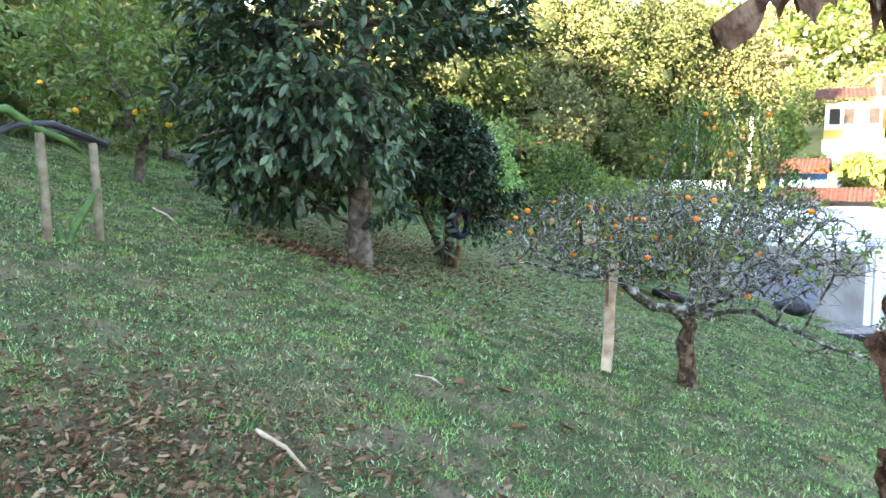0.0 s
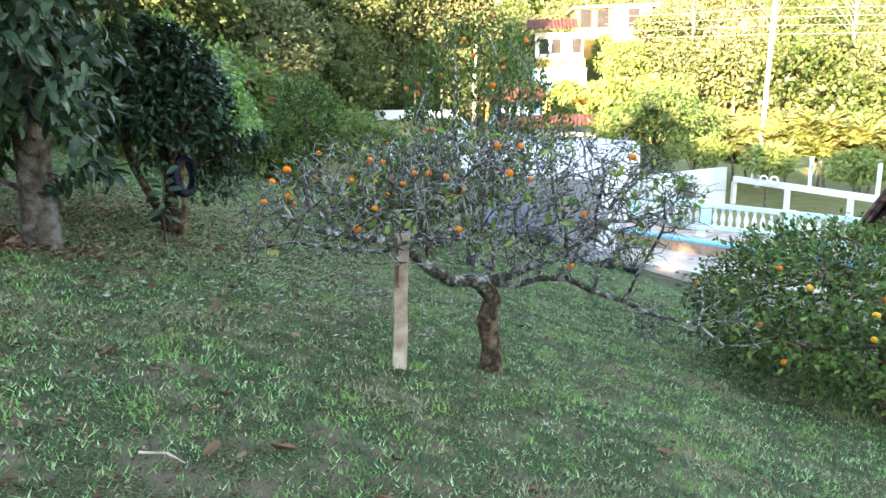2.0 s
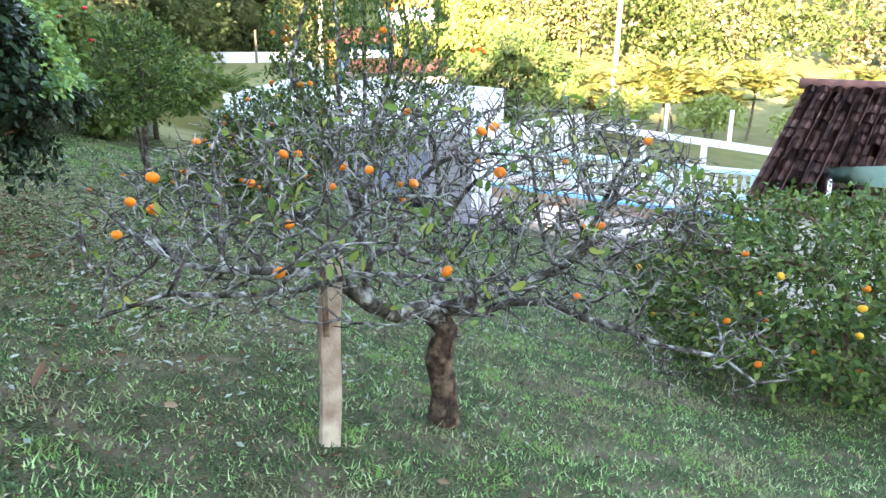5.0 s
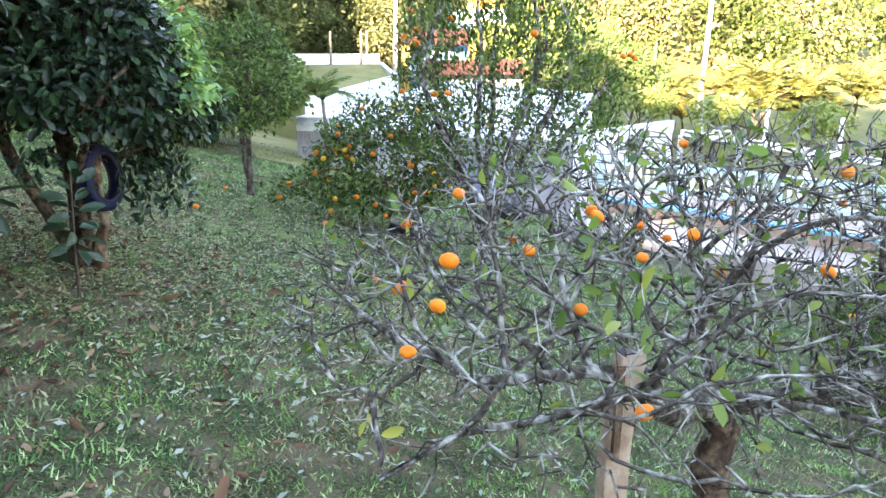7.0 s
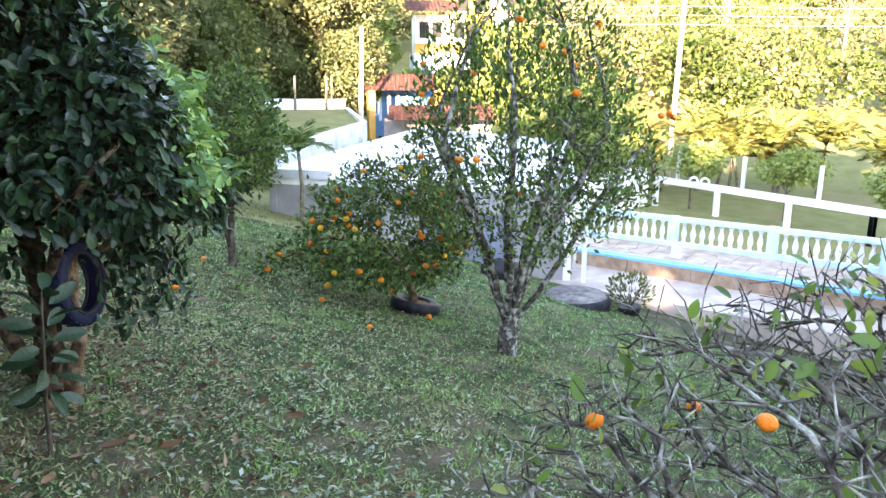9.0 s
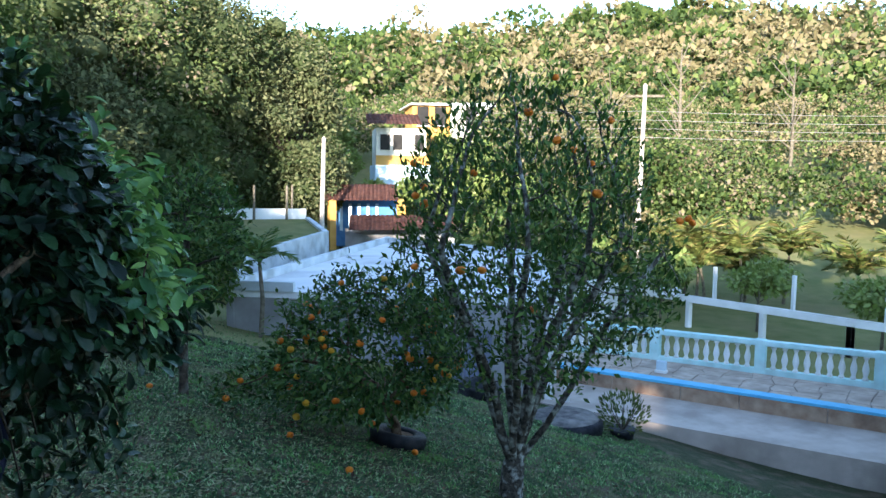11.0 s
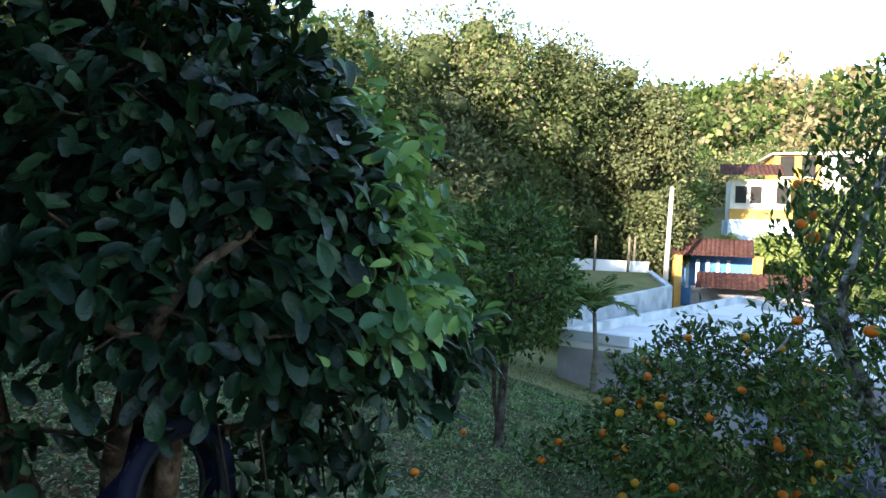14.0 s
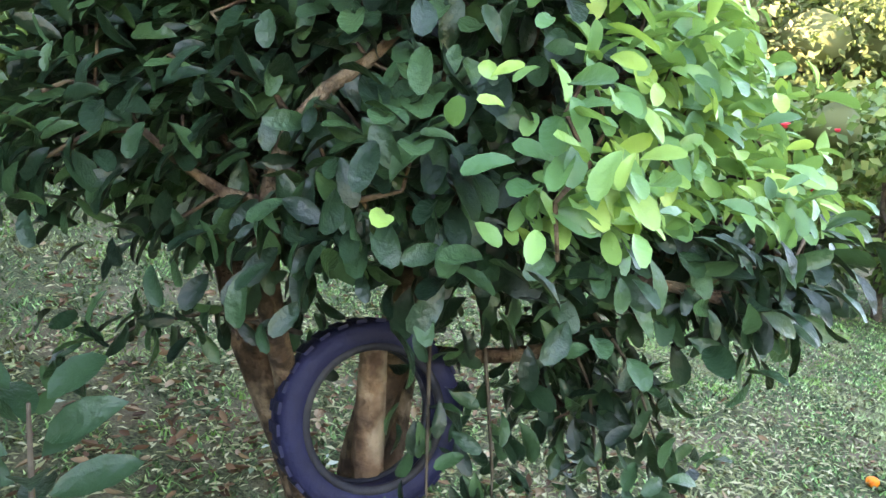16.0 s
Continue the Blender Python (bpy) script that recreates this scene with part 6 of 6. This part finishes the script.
jit = rng.uniform(-0.085, 0.085, (cols + 1, rws + 1, 2))
for i in range(cols):
    for j in range(rws):
        pts = []
        for (a, b) in ((i, j), (i + 1, j), (i + 1, j + 1), (i, j + 1)):
            u = 0.05 + (L - 0.1) * a / cols + (jit[a, b, 0] if 0 < a < cols else 0)
            v = 0.3 + (depth - 0.5) * b / rws + (jit[a, b, 1] if 0 < b < rws else 0)
            pts.append(TERR_A + td * u + tn * v)
        mid = sum(pts, Vector((0, 0))) / 4
        pts = [mid + (p - mid) * 0.955 for p in pts]
        part("paving_stone", prism([tuple(p) for p in pts], TERR_Z - 0.028, TERR_Z + rng.uniform(-0.004, 0.004)), M["paving"], terrace)

# ---- roof tiles of the near house ----
tile_bm = bmesh.new()
prev = None
for s in range(6):
    a = math.pi * s / 5
    row = [tile_bm.verts.new((0.1 * math.cos(a), y, 0.075 * math.sin(a) + 0.03 * (y < 0.2) - 0.02)) for y in (0.0, 0.34)]
    if prev:
        tile_bm.faces.new((prev[0], prev[1], row[1], row[0])).smooth = True
    prev = row
bmesh.ops.solidify(tile_bm, geom=tile_bm.faces[:], thickness=0.014)
tile_me = bpy.data.meshes.new("roof_tile")
tile_bm.to_mesh(tile_me)
tile_bm.free()
tile_me.materials.append(M["terracotta"])
basis = Matrix((ridge_d, -fall, up_n)).transposed().to_4x4()
for i in range(30):
    for j in range(int(Lr / 0.3)):
        p = RT + ridge_d * (0.12 + 0.22 * i) + fall * (0.3 + 0.3 * j) + up_n * 0.0
        ob = new("roof_tile", tile_me)
        ob.parent = roof_part
        ob.matrix_local = Matrix.Translation(p - ORIGIN[tile_house.name]) @ basis @ pose(0, 0, 0, rng.normal() * 1.0, rng.normal() * 1.5, rng.normal() * 1.5)
part("ridge_cap", tubes([([RT - ridge_d * 0.1 + Vector((0, 0, 0.03)), RT + ridge_d * 7 + Vector((0, 0, 0.03))], [0.1, 0.1])], 8), M["terracotta"], tile_house)

# ---- grass and litter, stuff ----
nb_ = 920000
bx, by = rng.uniform(-7.5, 7.6, nb_), rng.uniform(0.2, 18.5, nb_)
far_ = int(nb_ * 0.12)
bx[:far_], by[:far_] = rng.uniform(-12, 4, far_), rng.uniform(12, 23, far_)
back_ = slice(far_, far_ + int(nb_ * 0.11))
bx[back_], by[back_] = rng.uniform(-12, 9, int(nb_ * 0.11)), rng.uniform(-6, 0.4, int(nb_ * 0.11))
side_ = slice(back_.stop, back_.stop + int(nb_ * 0.05))
bx[side_], by[side_] = rng.uniform(-12, -7.3, int(nb_ * 0.05)), rng.uniform(0, 13, int(nb_ * 0.05))
dist_w = np.clip(1.25 - by / 20, 0.3, 1.0)
bare = vnoise(bx, by, 0.9, 11) * 0.4 + vnoise(bx, by, 0.13, 12) * 0.6
litter_zone = np.exp(-(((bx + 1.3) / 1.5) ** 2 + ((by - 1.0) / 1.3) ** 2)) + 0.8 * np.exp(-(((bx + 1.2) / 1.5) ** 2 + ((by - 7.8) / 1.2) ** 2))
keep = (rng.random(nb_) < dist_w) & (bare > 0.1 + 0.22 * litter_zone + 0.24 * rng.random(nb_)) & (-0.269 * bx - 0.0434 * by + 0.138 > -2.58)
bx, by = bx[keep], by[keep]
n = len(bx)
bz = height(bx, by)
a = rng.random(n) * 2 * np.pi
lean = 0.5 + 1.7 * rng.random(n)
tall = (0.01 + 0.024 * rng.random(n)) * (0.7 + 0.6 * vnoise(bx, by, 0.5, 13))
wid = 0.0036 + 0.0004 * np.abs(by)
p0 = np.stack([bx, by, bz - 0.004], -1)
sd = np.stack([-np.sin(a), np.cos(a), 0 * a], -1) * wid[:, None]
tp = p0 + np.stack([np.cos(a) * lean * tall, np.sin(a) * lean * tall, tall + 0.004], -1)
gv = np.stack([p0 - sd, p0 + sd, tp], 1).reshape(-1, 3)
grass = new("grass", fast_mesh("grass", gv, np.arange(3 * n).reshape(-1, 3)))
grass.data.materials.append(M["blade"])
tagged(grass, "short mown lawn grass on the slope", "grass", kind="stuff")


def scatter(name, label, n, where, size, width, outline, material, tilt=0.3):
    x, y = where(n)
    k = len(x)
    c = np.stack([x, y, height(x, y) + 0.022], -1)
    d = np.stack([rng.normal(size=k), rng.normal(size=k), rng.normal(size=k) * tilt * 0.5], -1)
    up = np.array([[0, 0, 1.0]]) + rng.normal(size=(k, 3)) * tilt
    s = 0.5 + 0.9 * rng.random(k)
    ob = new(name, leaves(c, d, up, size * s, width * s, outline))
    ob.data.materials.append(material)
    return tagged(ob, label, "leaf litter", kind="stuff")


def blob(cx, cy, sx, sy):
    return lambda n: (cx + sx * rng.normal(size=n), cy + sy * rng.normal(size=n))


def even(n):
    x, y = rng.uniform(-6, 5, n), rng.uniform(0.5, 16, n)
    k = -0.269 * x - 0.0434 * y + 0.138 > -2.4
    return x[k], y[k]


scatter("dead_leaves_near", "scatter of brown dead leaves on worn lawn", 700, blob(-0.9, 1.4, 0.8, 0.6), 0.05, 0.022, CURL, M["litter"], 0.5)
scatter("leaf_litter_patch", "trodden dark brown leaf litter on bare soil", 2600, blob(-1.3, 1.0, 0.55, 0.5), 0.04, 0.016, CURL, M["litter"], 0.7)
scatter("dead_leaves_bank", "brown dead leaves under the broad-leaved trees", 700, blob(-1.7, 7.6, 1.1, 1.0), 0.06, 0.028, CURL, M["litter"], 0.5)
scatter("dead_leaves_all", "thin scatter of dead leaves over the lawn", 1000, even, 0.05, 0.022, CURL, M["litter"], 0.5)
scatter("leaf_fringe", "reddish leaf pile at the trunk foot", 600, blob(-2.4, 6.95, 0.42, 0.16), 0.08, 0.036, CURL, M["litter"], 0.6)
scatter("cut_grass", "pale bluish cut leaves strewn over the lawn", 1300, blob(0.3, 7.9, 1.15, 1.2), 0.05, 0.022, SMALL, M["cut"], 0.35)
scatter("cut_grass_thin", "pale clippings strewn over the lawn", 500, even, 0.035, 0.012, SMALL, M["cut"], 0.35)

scatter("dry_clippings", "straw-coloured dry clippings over the worn lawn", 12000, blob(0.2, 11.0, 2.2, 2.6), 0.045, 0.012, SMALL, M["straw"], 0.3)
scatter("dry_clippings_thin", "thin straw-coloured clippings over the lawn", 1000, even, 0.032, 0.008, SMALL, M["straw"], 0.3)
scatter("dead_leaves_under_tree", "brown dead leaves on worn ground under the fruit tree", 1500, blob(-1.9, 9.8, 0.9, 0.9), 0.05, 0.024, CURL, M["litter"], 0.5)
scatter("dry_clippings_bank", "straw-coloured clippings on the upper lawn", 11000, blob(-1.8, 10.4, 1.5, 1.5), 0.045, 0.014, SMALL, M["straw"], 0.3)
scatter("leaf_crumbs", "small dark leaf crumbs all over the lawn", 7000, even, 0.026, 0.012, CURL, M["litter"], 0.6)
scatter("leaf_crumbs_slope", "small dark leaf crumbs on the upper slope", 3500, blob(-2.0, 3.6, 1.5, 1.6), 0.03, 0.014, CURL, M["litter"], 0.6)
